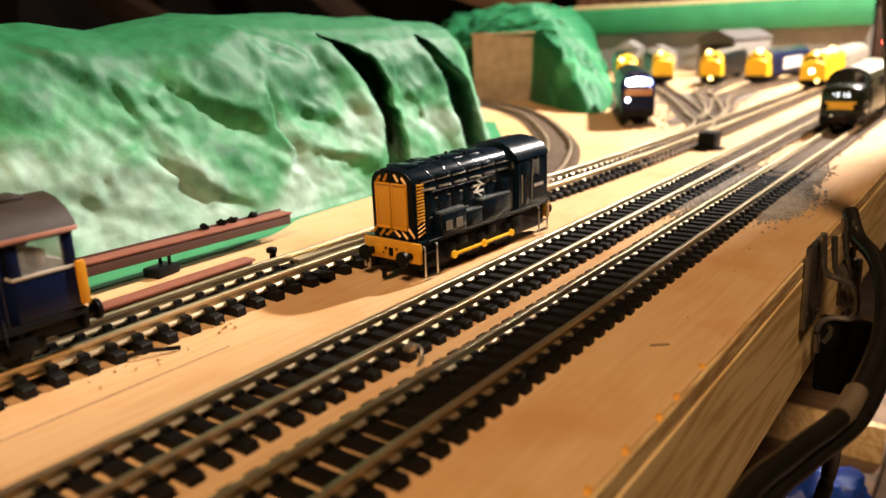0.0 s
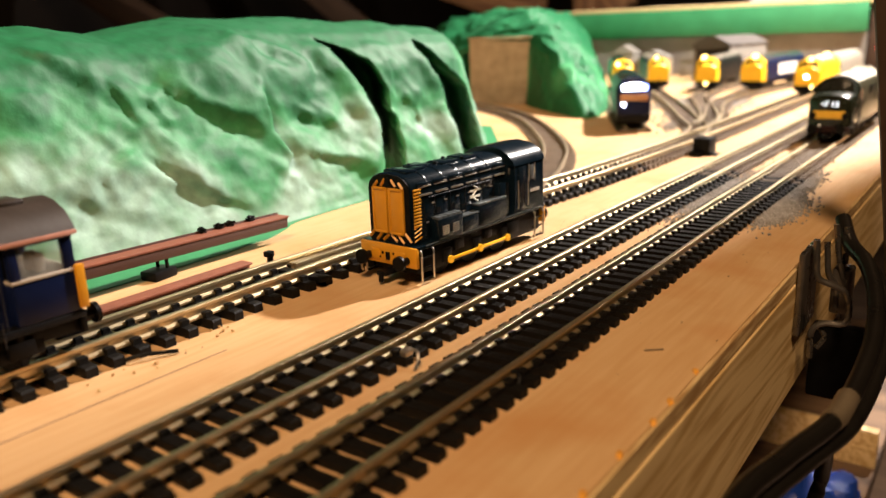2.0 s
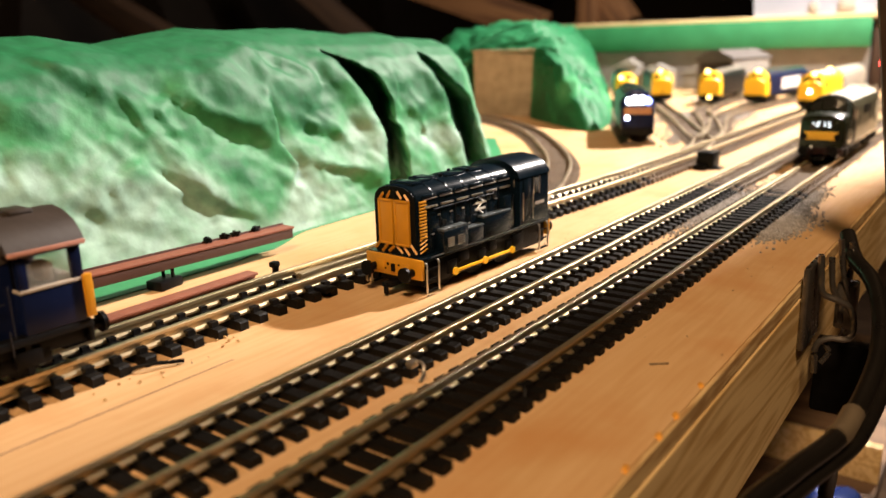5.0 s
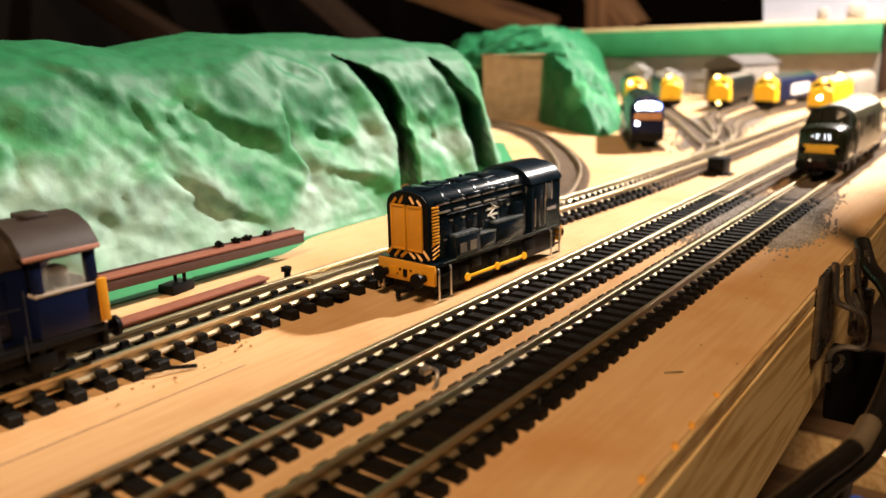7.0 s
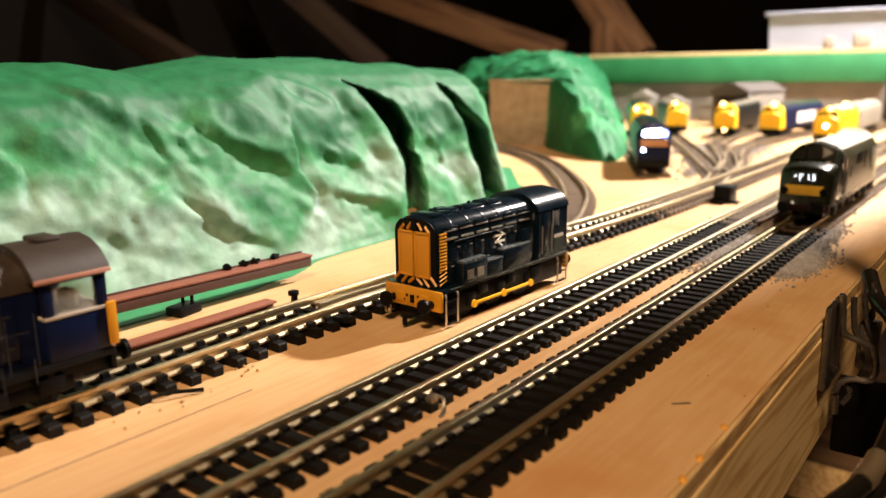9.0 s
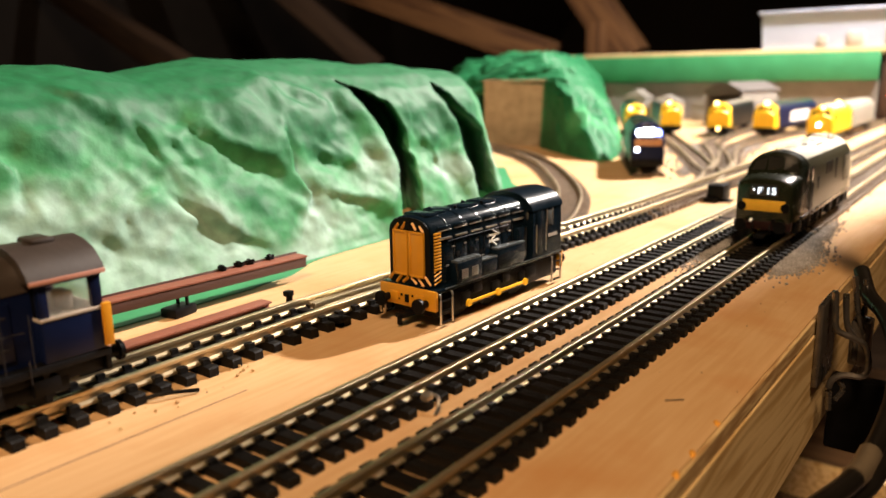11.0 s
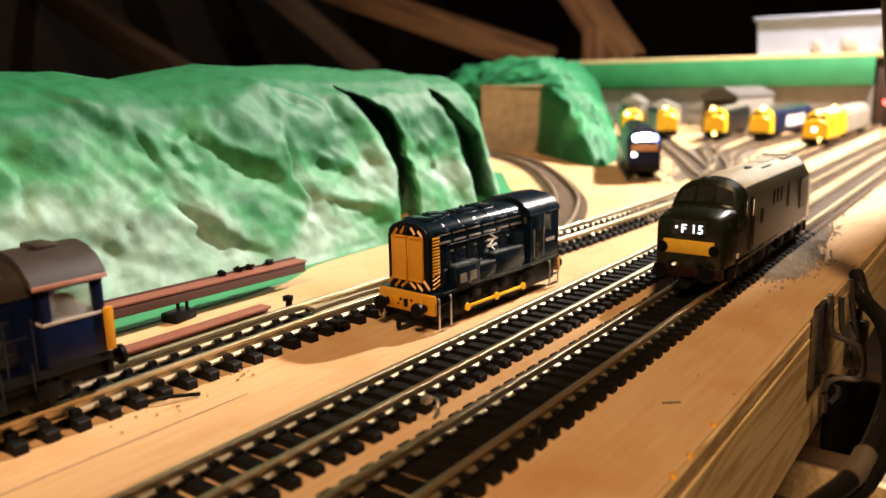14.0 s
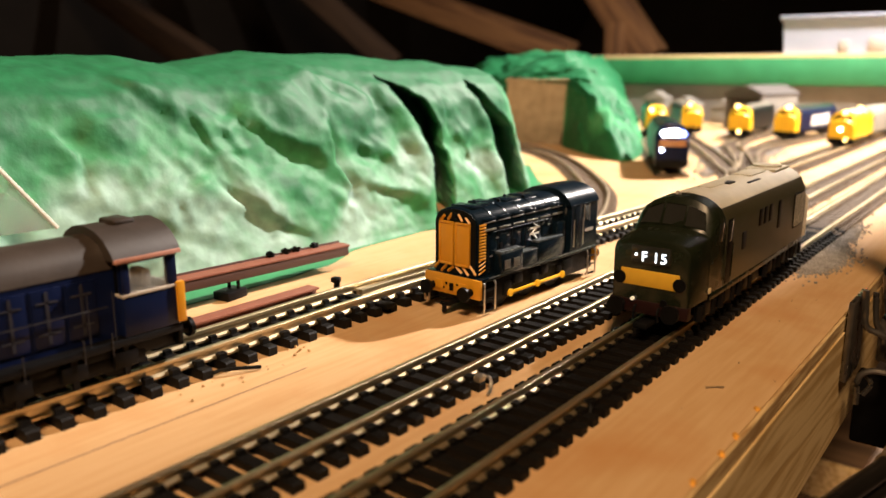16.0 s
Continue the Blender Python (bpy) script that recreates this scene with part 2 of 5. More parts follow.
# ---- builders, all lengths in millimetres ----
def box(bm, x0, x1, y0, y1, z0, z1, bevel=0.0):
    x0, x1 = min(x0, x1), max(x0, x1)
    r = bmesh.ops.create_cube(bm, size=1.0)
    vs = r["verts"]
    for v in vs:
        v.co = Vector(((x0 + x1) / 2 + v.co.x * (x1 - x0), (y0 + y1) / 2 + v.co.y * (y1 - y0), (z0 + z1) / 2 + v.co.z * (z1 - z0)))
    if bevel:
        es = list({e for v in vs for e in v.link_edges})
        bmesh.ops.bevel(bm, geom=es, offset=bevel, segments=2, affect="EDGES", profile=0.5)
    return bm


def rod(bm, a, b, r, seg=8, r2=None):
    a, b = Vector(a), Vector(b)
    d = b - a
    m = Matrix.Translation((a + b) / 2) @ d.to_track_quat("Z", "Y").to_matrix().to_4x4()
    bmesh.ops.create_cone(bm, cap_ends=True, segments=seg, radius1=r, radius2=r if r2 is None else r2, depth=d.length, matrix=m)
    return bm


def prism(bm, profile, y0, y1, close=True):
    """A profile of (x, z) run along y."""
    a = [bm.verts.new((x, y0, z)) for x, z in profile]
    b = [bm.verts.new((x, y1, z)) for x, z in profile]
    n = len(a)
    for i in range(n):
        bm.faces.new((a[i], a[(i + 1) % n], b[(i + 1) % n], b[i]))
    if close:
        bm.faces.new(a[::-1])
        bm.faces.new(b)
    return bm


def loft(bm, sections):
    """Closed rings of equal length joined into a skin, capped at both ends."""
    rings = [[bm.verts.new(p) for p in s] for s in sections]
    n = len(rings[0])
    for a, b in zip(rings, rings[1:]):
        for i in range(n):
            bm.faces.new((a[i], a[(i + 1) % n], b[(i + 1) % n], b[i]))
    bm.faces.new(rings[0][::-1])
    bm.faces.new(rings[-1])
    return bm


def sweep(bm, points, r, seg=8):
    pts = [Vector(p) for p in points]
    rings = []
    for i, p in enumerate(pts):
        d = (pts[min(i + 1, len(pts) - 1)] - pts[max(i - 1, 0)]).normalized()
        q = d.to_track_quat("Z", "Y").to_matrix()
        rings.append([bm.verts.new(p + q @ Vector((math.cos(2 * math.pi * k / seg) * r, math.sin(2 * math.pi * k / seg) * r, 0))) for k in range(seg)])
    for a, b in zip(rings, rings[1:]):
        for k in range(seg):
            bm.faces.new((a[k], a[(k + 1) % seg], b[(k + 1) % seg], b[k]))
    bm.faces.new(rings[0][::-1])
    bm.faces.new(rings[-1])
    return bm


def smooth_path(pts, step):
    """Points at even steps along a smooth curve through pts."""
    pts = [Vector(p).to_3d() for p in pts]
    ext = [2 * pts[0] - pts[1]] + pts + [2 * pts[-1] - pts[-2]]
    fine = []
    for i in range(1, len(ext) - 2):
        p0, p1, p2, p3 = ext[i - 1:i + 3]
        cnt = max(40, int((p2 - p1).length / 0.4))
        for k in range(cnt):
            t = k / cnt
            fine.append(0.5 * (2 * p1 + (p2 - p0) * t + (2 * p0 - 5 * p1 + 4 * p2 - p3) * t * t + (3 * p1 - p0 - 3 * p2 + p3) * t ** 3))
    fine.append(pts[-1])
    out, gone = [fine[0]], 0.0
    for a, b in zip(fine, fine[1:]):
        gone += (b - a).length
        if gone >= step:
            out.append(b)
            gone = 0.0
    return out


def mesh_of(name, bm, material, smooth=False):
    bmesh.ops.recalc_face_normals(bm, faces=bm.faces)
    for v in bm.verts:
        v.co *= 0.001
    me = bpy.data.meshes.new(name)
    bm.to_mesh(me)
    bm.free()
    me.materials.append(material)
    if smooth:
        me.shade_smooth()
        me.set_sharp_from_angle(angle=radians(35))
    return me


def part(name, bm, material, parent, label="", smooth=True):
    ob = new(name, mesh_of(name, bm, material, smooth))
    ob.parent = parent
    if label:
        tagged(ob, label)
    return ob


def thing(name, label, category, m=None, group="", kind=""):
    ob = tagged(new(name), label, category, group, kind)
    if m is not None:
        ob.matrix_world = m
    return ob


def mpose(x, y, z, rz=0, rx=0, ry=0):
    return pose(x * 0.001, y * 0.001, z * 0.001, rx, ry, rz)


def B():
    return bmesh.new()


def boxes(*rows, bevel=0.0):
    bm = B()
    for r in rows:
        box(bm, *r, bevel=bevel)
    return bm


# ---- structure ----
def setting(name, bm, material, label, category, smooth=False):
    return tagged(new(name, mesh_of(name, bm, material, smooth)), label, category, kind="structure")


setting("layout_board", boxes((-420, 51.4, -420, 862, -3.6, 0)), PLY, "bare plywood layout board with glue stains and pencil marks", "baseboard")
setting("trim_ply_edge", boxes((51.4, 52.2, -420, 862, -3.5, -0.12), bevel=0.2), PLYEDGE, "rough sawn edge of the plywood layout board", "trim")
setting("trim_batten", boxes((36, 52.5, -420, 862, -32, -3.7), bevel=0.3), BATTEN, "planed pine batten along the edge of the layout board", "batten")
setting("floor", boxes((-4000, 4000, -3000, 5000, -760, -740)), FLOORBOARD, "dark chipboard loft floor in shade", "floor")
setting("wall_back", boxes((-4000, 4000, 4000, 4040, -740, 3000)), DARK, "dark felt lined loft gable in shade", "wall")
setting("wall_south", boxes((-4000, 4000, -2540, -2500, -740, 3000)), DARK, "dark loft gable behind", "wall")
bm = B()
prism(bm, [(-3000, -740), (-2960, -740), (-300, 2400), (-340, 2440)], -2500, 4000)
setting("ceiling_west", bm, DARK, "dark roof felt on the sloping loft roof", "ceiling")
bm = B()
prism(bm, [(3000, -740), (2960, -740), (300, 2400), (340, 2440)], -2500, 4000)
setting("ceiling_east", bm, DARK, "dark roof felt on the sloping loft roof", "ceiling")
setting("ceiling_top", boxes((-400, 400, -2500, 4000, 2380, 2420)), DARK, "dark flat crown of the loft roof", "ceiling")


# ---- railway tracks ----
RAILPROFILE = [(-0.9, 1.5), (0.9, 1.5), (0.9, 1.8), (0.3, 2.1), (0.3, 2.8), (0.55, 3.0), (0.55, 3.5), (0.4, 3.6), (-0.4, 3.6), (-0.55, 3.5), (-0.55, 3.0), (-0.3, 2.8), (-0.3, 2.1), (-0.9, 1.8)]


def sleeper_bm(m=None, bm=None):
    own = B()
    prof = [(-9, 0), (9, 0), (9, 1.25), (8.7, 1.5), (-8.7, 1.5), (-9, 1.25)]
    prism(own, prof, -1.1, 1.1)
    for s in (-1, 1):
        box(own, s * 3.4, s * 4.45, -0.75, 0.75, 1.45, 2.3)
        box(own, s * 5.45, s * 6.9, -0.85, 0.85, 1.45, 2.4)
    if m is not None:
        bmesh.ops.transform(own, matrix=m, verts=own.verts)
    return own


SLEEPERMESH = mesh_of("sleeper", sleeper_bm(), SLEEPER)
DIRTYSLEEPER = mesh_of("sleeper", sleeper_bm(), SLEEPERFAR)


def rail_bm(path, off):
    bm = B()
    rings = []
    for i, p in enumerate(path):
        d = (path[min(i + 1, len(path) - 1)] - path[max(i - 1, 0)]).normalized()
        side = Vector((d.y, -d.x, 0))
        c = p + side * off
        rings.append([bm.verts.new((c.x + side.x * x, c.y + side.y * x, z)) for x, z in RAILPROFILE])
    n = len(RAILPROFILE)
    for a, b in zip(rings, rings[1:]):
        for k in range(n):
            bm.faces.new((a[k], a[(k + 1) % n], b[(k + 1) % n], b[k]))
    bm.faces.new(rings[0][::-1])
    bm.faces.new(rings[-1])
    return bm


def track(pts, label, pitch=4.28, single=True, material=None, skip=None, tall=1.0):
    t = thing("railway_track", label, "track", group="model railway tracks")
    path = smooth_path(pts, 4.0 if len(pts) > 2 else 40.0)
    part("rail", rail_bm(path, -4.95), material or RAIL, t)
    part("rail", rail_bm(path, 4.95), material or RAIL, t)
    ties = smooth_path(pts, pitch)
    rnd = random.Random(len(pts) * 7 + int(pts[0][0]))
    verts, faces = [], []
    tmpl = SLEEPERMESH
    tv = [v.co.copy() for v in tmpl.vertices]
    tf = [tuple(p.vertices) for p in tmpl.polygons]
    made = 0
    for i, p in enumerate(ties):
        if skip and skip(p):
            continue
        d = (ties[min(i + 1, len(ties) - 1)] - ties[max(i - 1, 0)]).normalized()
        ang = math.degrees(math.atan2(-d.x, d.y)) + rnd.uniform(-1.2, 1.2)
        m = mpose(p.x + rnd.uniform(-0.15, 0.15), p.y, 0, ang)
        if single and made < 290:
            s = new("sleeper", DIRTYSLEEPER if p.y > 190 + rnd.uniform(-12, 12) else SLEEPERMESH)
            s.parent, s.matrix_local = t, m
            made += 1
        else:
            base = len(verts)
            verts += [tuple(m @ v) for v in tv]
            faces += [tuple(base + k for k in f) for f in tf]
    t.scale = (1, 1, tall)
    if verts:
        me = bpy.data.meshes.new("far_sleeper")
        me.from_pydata(verts, [], faces)
        me.materials.append(SLEEPERFAR)
        o = tagged(new("far_sleeper", me), kind="stuff")
        o.parent = t
    return t


XA, XB = 0.0, 22.5
track([(XA, -330), (XA, 860)], "straight flexible track with black plastic sleepers on bare ply")
track([(XB + 0.6, -330), (XB, 860)], "straight flexible track with black sleepers beside the board edge")
CPATH = [(-43.6, -330), (-43.6, -120), (-43.8, -20), (-44, 20), (-42.5, 70), (-37.5, 130), (-34.5, 190), (-33.5, 260), (-34, 420), (-36, 860)]
track(CPATH[:5], "siding track with shiny rails and points beside the shunter", pitch=5.2, tall=1.3)
track(CPATH[4:], "siding track of finer pitch running on to the far yard", pitch=4.3, tall=1.3)
track([(-39, 112), (-46, 140), (-57, 172), (-78, 218), (-112, 270), (-155, 326), (-205, 374), (-262, 412)], "dark tarnished curved track round the foot of the hill", single=False, material=OLDRAIL)
track([(-35, 268), (-44, 315), (-62, 353), (-104, 442), (-158, 550), (-222, 690)], "ballasted siding track curving away behind the yellow engine", single=False, material=OLDRAIL)
track([(-47, 328), (-57, 372), (-87, 452), (-107, 504), (-120, 600), (-124, 720)], "ballasted siding track running into the engine shed", single=False, material=OLDRAIL)
track([(-45, 330), (-57, 380), (-74, 440), (-82, 500), (-78, 600), (-68, 720)], "ballasted siding track beside the running lines", single=False, material=OLDRAIL)
track([(-76, 306), (-116, 381), (-172, 495), (-226, 606)], "short siding track under the blue engine", single=False, material=OLDRAIL)

# blades and check rails of the points
pts_thing = thing("railway_turnout", "shiny point blades and check rail of the siding points", "railway points")
bl = smooth_path([(-47.6, 26, 0), (-44.5, 60, 0), (-39.0, 96, 0)], 4)
part("blade", rail_bm(bl, 0), RAIL, pts_thing)
bl = smooth_path([(-46.0, 26, 0), (-46.2, 40, 0), (-44.6, 62, 0)], 4)
part("blade", rail_bm(bl, 0), RAIL, pts_thing)
part("tie_bar", boxes((-54, -34, 22.5, 25.2, 1.5, 2.6), bevel=0.2), BLACK, pts_thing)


def point_lever(x, y, rz, label):
    t = thing("point_lever", label, "point lever", mpose(x, y, 0, rz))
    part("base", boxes((-2.6, 2.6, -4.5, 4.5, 0, 2.0), bevel=0.3), BLACK, t)
    bm = rod(B(), (0, 0, 1.8), (0.4, 0, 5.6), 0.8, 8)
    box(bm, -1.0, 1.0, -1.0, 1.0, 4.6, 6.0, bevel=0.3)
    part("lever", bm, BLACK, t)
    part("throw_bar", boxes((2.0, 6.5, -0.8, 0.8, 0.6, 1.5), bevel=0.15), BLACK, t)
    return t


point_lever(-53, 24.5, 6, "small black plastic point lever beside the siding")
point_lever(-20.5, 242, -4, "black plastic point motor box beside the siding")
pm = thing("point_motor", "upright black point motor box on the ply", "point motor", mpose(-19.5, 246, 0, 0))
part("case", boxes((-3.6, 3.6, -5, 5, 0, 7.5), bevel=0.5), BLACK, pm)
part("flange", boxes((-6, 6, -3, 3, 0, 0.8), bevel=0.2), BLACK, pm)


def grains(name, label, patches, count, size, material, seed):
    rnd = random.Random(seed)
    verts, faces = [], []
    for _ in range(count):
        cx, cy, sx, sy = patches[rnd.randrange(len(patches))]
        x, y = rnd.gauss(cx, sx), rnd.gauss(cy, sy)
        s = rnd.uniform(size * 0.5, size)
        q = Euler((rnd.random() * 6, rnd.random() * 6, rnd.random() * 6)).to_matrix()
        b = len(verts)
        for p in ((1, 0, 0), (-1, 0.2, 0), (0, 1, 0.1), (0.1, -1, 0), (0, 0, 0.9), (0, 0.1, -0.9)):
            v = q @ Vector(p) * s
            verts.append(((x + v.x) * 0.001, (y + v.y) * 0.001, max(0.0, v.z + s * 0.6) * 0.001))
        for f in ((0, 2, 4), (2, 1, 4), (1, 3, 4), (3, 0, 4), (2, 0, 5), (1, 2, 5), (3, 1, 5), (0, 3, 5)):
            faces.append(tuple(b + k for k in f))
    me = bpy.data.meshes.new(name)
    me.from_pydata(verts, [], faces)
    me.materials.append(material)
    return tagged(new(name, me), label, "ballast", kind="stuff")


grains("ballast", "spilled grey ballast granules between the running lines", [(11, 150, 2.0, 14), (11, 178, 2.2, 14), (3, 168, 3, 14), (18, 190, 3, 18), (35, 138, 2.2, 7), (34, 170, 1.8, 14), (33, 192, 1.8, 12), (22, 195, 4, 14), (36, 150, 3.0, 9)], 7600, 0.58, BALLAST, 3)
TRACKBED = mat("brown_track_ballast", (0.50, 0.43, 0.34), 0.9, second=(0.30, 0.24, 0.18), scale=700)
grains("ballast", "brownish ballast worked between the far sleepers of the running lines", [(x, y, 3.6, 12) for x in (XA, XB) for y in range(215, 860, 22)] + [(-35, y, 3.8, 14) for y in range(330, 860, 26)], 14000, 0.95, TRACKBED, 8)
grains("ballast", "brownish ballast along the yard sidings", [(-104, 450, 4, 9), (-127, 490, 4, 9), (-150, 530, 4, 9), (-172, 580, 4, 12), (-190, 620, 4, 12), (-88, 460, 4, 9), (-104, 510, 4, 9), (-122, 560, 4, 9), (-140, 605, 4, 9), (-156, 650, 4, 12), (-76, 470, 3, 12), (-84, 520, 3, 12), (-92, 565, 3, 12), (-100, 610, 3, 12)], 4200, 1.0, TRACKBED, 9)
grains("ballast", "grey ballast heaped round the siding junction", [(-68, 388, 6, 22), (-80, 420, 8, 26), (-60, 360, 5, 18), (-110, 470, 6, 20), (-74, 450, 5, 28)], 3600, 1.1, BALLAST, 4)
grains("wood_crumbs", "loose crumbs of glue and dirt on the ply", [(-30, -22, 3, 7), (-12, 140, 4, 14), (-16, 110, 4, 10), (40, 60, 4, 60)], 26, 0.22, OLDRAIL, 5)
grains("wood_crumbs", "pale wood splinters and glue crumbs beside the siding", [(-31, -28, 2.5, 4), (-32, -8, 1.5, 4)], 14, 0.5, PLYEDGE, 6)

# pencil lines on the ply
for pts, w in (([(-25.2, -140), (-24.8, -60), (-24.4, -12)], 0.16), ([(12.6, -60), (13.0, -30), (13.2, -4)], 0.12)):
    bm = B()
    a = [bm.verts.new((x - w, y, 0.03)) for x, y in pts]
    b = [bm.verts.new((x + w, y, 0.03)) for x, y in pts]
    for i in range(len(pts) - 1):
        bm.faces.new((a[i], b[i], b[i + 1], a[i + 1]))
    setting("trim_pencil_line", bm, RUSTDARK, "thin pencil line drawn on the ply", "pencil line")

wire = thing("wire_offcut", "short black wire offcut lying beside the siding", "wire")
part("strand", sweep(B(), smooth_path([(-36, -27, 0.5), (-33.5, -24, 1.2), (-31.8, -20.5, 0.9), (-30.4, -17.3, 0.5)], 1), 0.38, 6), BLACK, wire)
for i, (x, y) in enumerate([(XA + 9.6, 0.5), (XB + 6.2, 2.0)]):
    jw = thing("dropper_wire", "soldered feed wire and solder blob beside the rail", "wire", mpose(x, y, 0))
    part("solder", boxes((-2.2, -0.6, -1.2, 1.2, 1.5, 2.9), bevel=0.5), STEELWIRE, jw)
    part("strand", sweep(B(), smooth_path([(-1.4, 0, 2.6), (0.4, 0.6, 2.5), (1.4, -0.6, 1.2), (1.7, -2.0, 0.3)], 0.5), 0.32, 6), STEELWIRE if i == 0 else BLACK, jw)
AMBER = mat("amber_glue", (0.70, 0.33, 0.05), 0.35, vary=0.25)
for x, y in [(50.9, 23), (51.2, 10.5), (51.4, 3), (51.0, -8), (50.9, -19)]:
    g = thing("glue_blob", "small dried amber blob of wood glue on the board edge", "glue", mpose(x, y, 0, 20))
    bm = B()
    bmesh.ops.create_icosphere(bm, subdivisions=3, radius=1.0)
    for v in bm.verts:
        k = 1 + 0.45 * noise.noise(v.co * 1.6 + Vector((x, y, 0)))
        v.co = Vector((v.co.x * 0.5 * k, v.co.y * 1.2 * k, v.co.z * 0.35))
    part("blob", bm, AMBER, g)
sp = thing("staple", "small dark staple pressed into the ply", "staple", mpose(42, 27.6, 0, 40))
part("crown", boxes((-1.7, 1.7, -0.2, 0.2, 0, 0.3), bevel=0.08), OLDRAIL, sp)


# ---- hills ----
def crumple(p, s):
    """Height of cloth folds: sharp creases between smooth facets."""
    p = Vector(p)
    q = Vector((p.x, p.y * 0.8 - p.z * 0.6, (p.z * 0.8 + p.y * 0.6) * 2.3)) / s
    w = Vector((noise.noise(q * 0.7 + Vector((9, 2, 4))), noise.noise(q * 0.7 + Vector((3, 8, 1))), noise.noise(q * 0.7 + Vector((5, 1, 7)))))
    a = max(0.0, 1 - abs(noise.noise(q + w * 0.5)) * 4.2)
    a2 = max(0.0, 1 - abs(noise.noise(q * 1.7 + w * 0.6 + Vector((4, 4, 4)))) * 3.4)
    d, _ = noise.voronoi(q * 1.5 + w * 0.55)
    c = max(0.0, 1 - abs(noise.noise(q * 1.15 + w * 0.8 + Vector((7, 3, 9)))) * 9.0)
    return a * 0.6 + a2 * 0.3 - (d[0] * d[0] - 0.25) * 0.9 - c * 0.06 + 0.1


FOOT = [(-92, -200), (-91, -120), (-90, -60), (-89.5, -10), (-89, 40), (-90, 90), (-92, 145), (-95, 178), (-103, 203), (-122, 224), (-160, 238), (-250, 248), (-400, 254)]
SLOPE = [(0, 0), (1.5, 2), (4, 8), (7, 17), (11, 27), (14, 36), (17, 44), (22, 51), (30, 56), (42, 59.5), (56, 60.5), (75, 58), (105, 52), (150, 45), (230, 40)]
# folds of the cloth: a line in (along the foot, up the slope), the height of its lip, the reach of the lip and of the hollow
FOLDS = [
    ([(4, 64), (12, 55), (22, 47)], 1.0, 7.9, 4.5),
    ([(23, 50), (27, 44), (28, 36)], 0.6, 3.5, 3.6),
    ([(32, 46), (35, 41), (38, 34)], 0.6, 4.4, 3.1),
    ([(38, 49), (50, 40), (62, 33), (70, 27)], 1.6, 7, 5.4),
    ([(75, 46), (72, 36), (73, 28), (77, 20), (68, 12)], -2.4, 6.2, 4.5),
    ([(24, 32), (33, 22), (44, 13), (54, 7)], 1.2, 7.9, 5.4),
    ([(-16, 48), (-11, 38), (-12, 28)], -1.2, 5.3, 6.3),
    ([(8, 22), (18, 28), (29, 34)], -0.9, 10.6, 10.8),
    ([(84, 36), (94, 30), (104, 27)], 1.0, 5.3, 4.5),
    ([(82, 22), (94, 16), (108, 14)], 1.6, 6.2, 6.3),
    ([(136, 50), (139, 42), (138, 34)], -1.0, 3.5, 3.6),
    ([(141, 34), (147, 30), (152, 20)], 1.0, 5.3, 4.5),
    ([(60, 56), (80, 58), (100, 50)], 0.8, 7.9, 7.7),
    ([(-60, 40), (-45, 30), (-36, 16)], 1.4, 7, 6.3),
]
# clefts: height up the slope, the middle along the foot, half the width
CLEFTS = [
    ([(0, 122, 6.2), (10, 123.5, 6.4), (27, 127, 5.0), (38, 126.5, 5.6), (47, 121.5, 6.4), (55, 116, 2.6), (61, 112, 0.5)], 34),
    ([(0, 182, 11), (9, 182, 11.5), (22, 182, 13), (34, 182, 12.5), (40, 176, 9), (47, 169, 5.5), (53, 165, 4.5), (57, 164, 2)], 36),
]


def table(rows, x, col=1):
    return np.interp(x, [r[0] for r in rows], [r[col] for r in rows])


def fold_at(s, v, line):
    """Signed distance from a fold's line (below it: positive) and the share of the line passed."""
    best = np.full(s.shape, 1e9)
    sign, part_of = np.ones(s.shape), np.zeros(s.shape)
    for i, ((a, b), (c, d)) in enumerate(zip(line, line[1:])):
        dx, dy = c - a, d - b
        k = np.clip(((s - a) * dx + (v - b) * dy) / (dx * dx + dy * dy), 0, 1)
        far = np.hypot(s - a - k * dx, v - b - k * dy)
        near = far < best
        best = np.where(near, far, best)
        sign = np.where(near, np.sign((s - a) * dy - (v - b) * dx), sign)
        part_of = np.where(near, (i + k) / (len(line) - 1), part_of)
    return best * sign, part_of


def field(s, v, scale, seed):
    """Smooth noise over the cloth."""
    flat = [noise.noise((a / scale, b / scale, seed)) for a, b in zip(s.ravel().tolist(), v.ravel().tolist())]
    return np.array(flat).reshape(s.shape)


def creased(s, v, seed=0.0, size=1.0):
    """Crumpled cloth: flat facets between straight creases that begin and end."""
    out = np.zeros(s.shape)
    for k, (deg, wave, amp) in enumerate(((58, 19, 0.8), (38, 12, 0.65), (84, 15, 0.55), (118, 10, 0.55), (20, 7.5, 0.5), (66, 5.5, 0.42), (140, 4.2, 0.32), (40, 3.0, 0.22), (100, 2.3, 0.15))):
        a = radians(deg)
        ph = (s * math.cos(a) + v * math.sin(a)) / (wave * size) + 0.9 * field(s, v, wave * size * 2.4, seed + k * 3.7)
        mask = np.clip(field(s, v, wave * size * 2.6, seed + 40 + k * 5.1) * 3.6 + 0.5, 0, 1)
        out += (np.abs(np.mod(ph, 2) - 1) * 2 - 1) * amp * size * mask
    return out


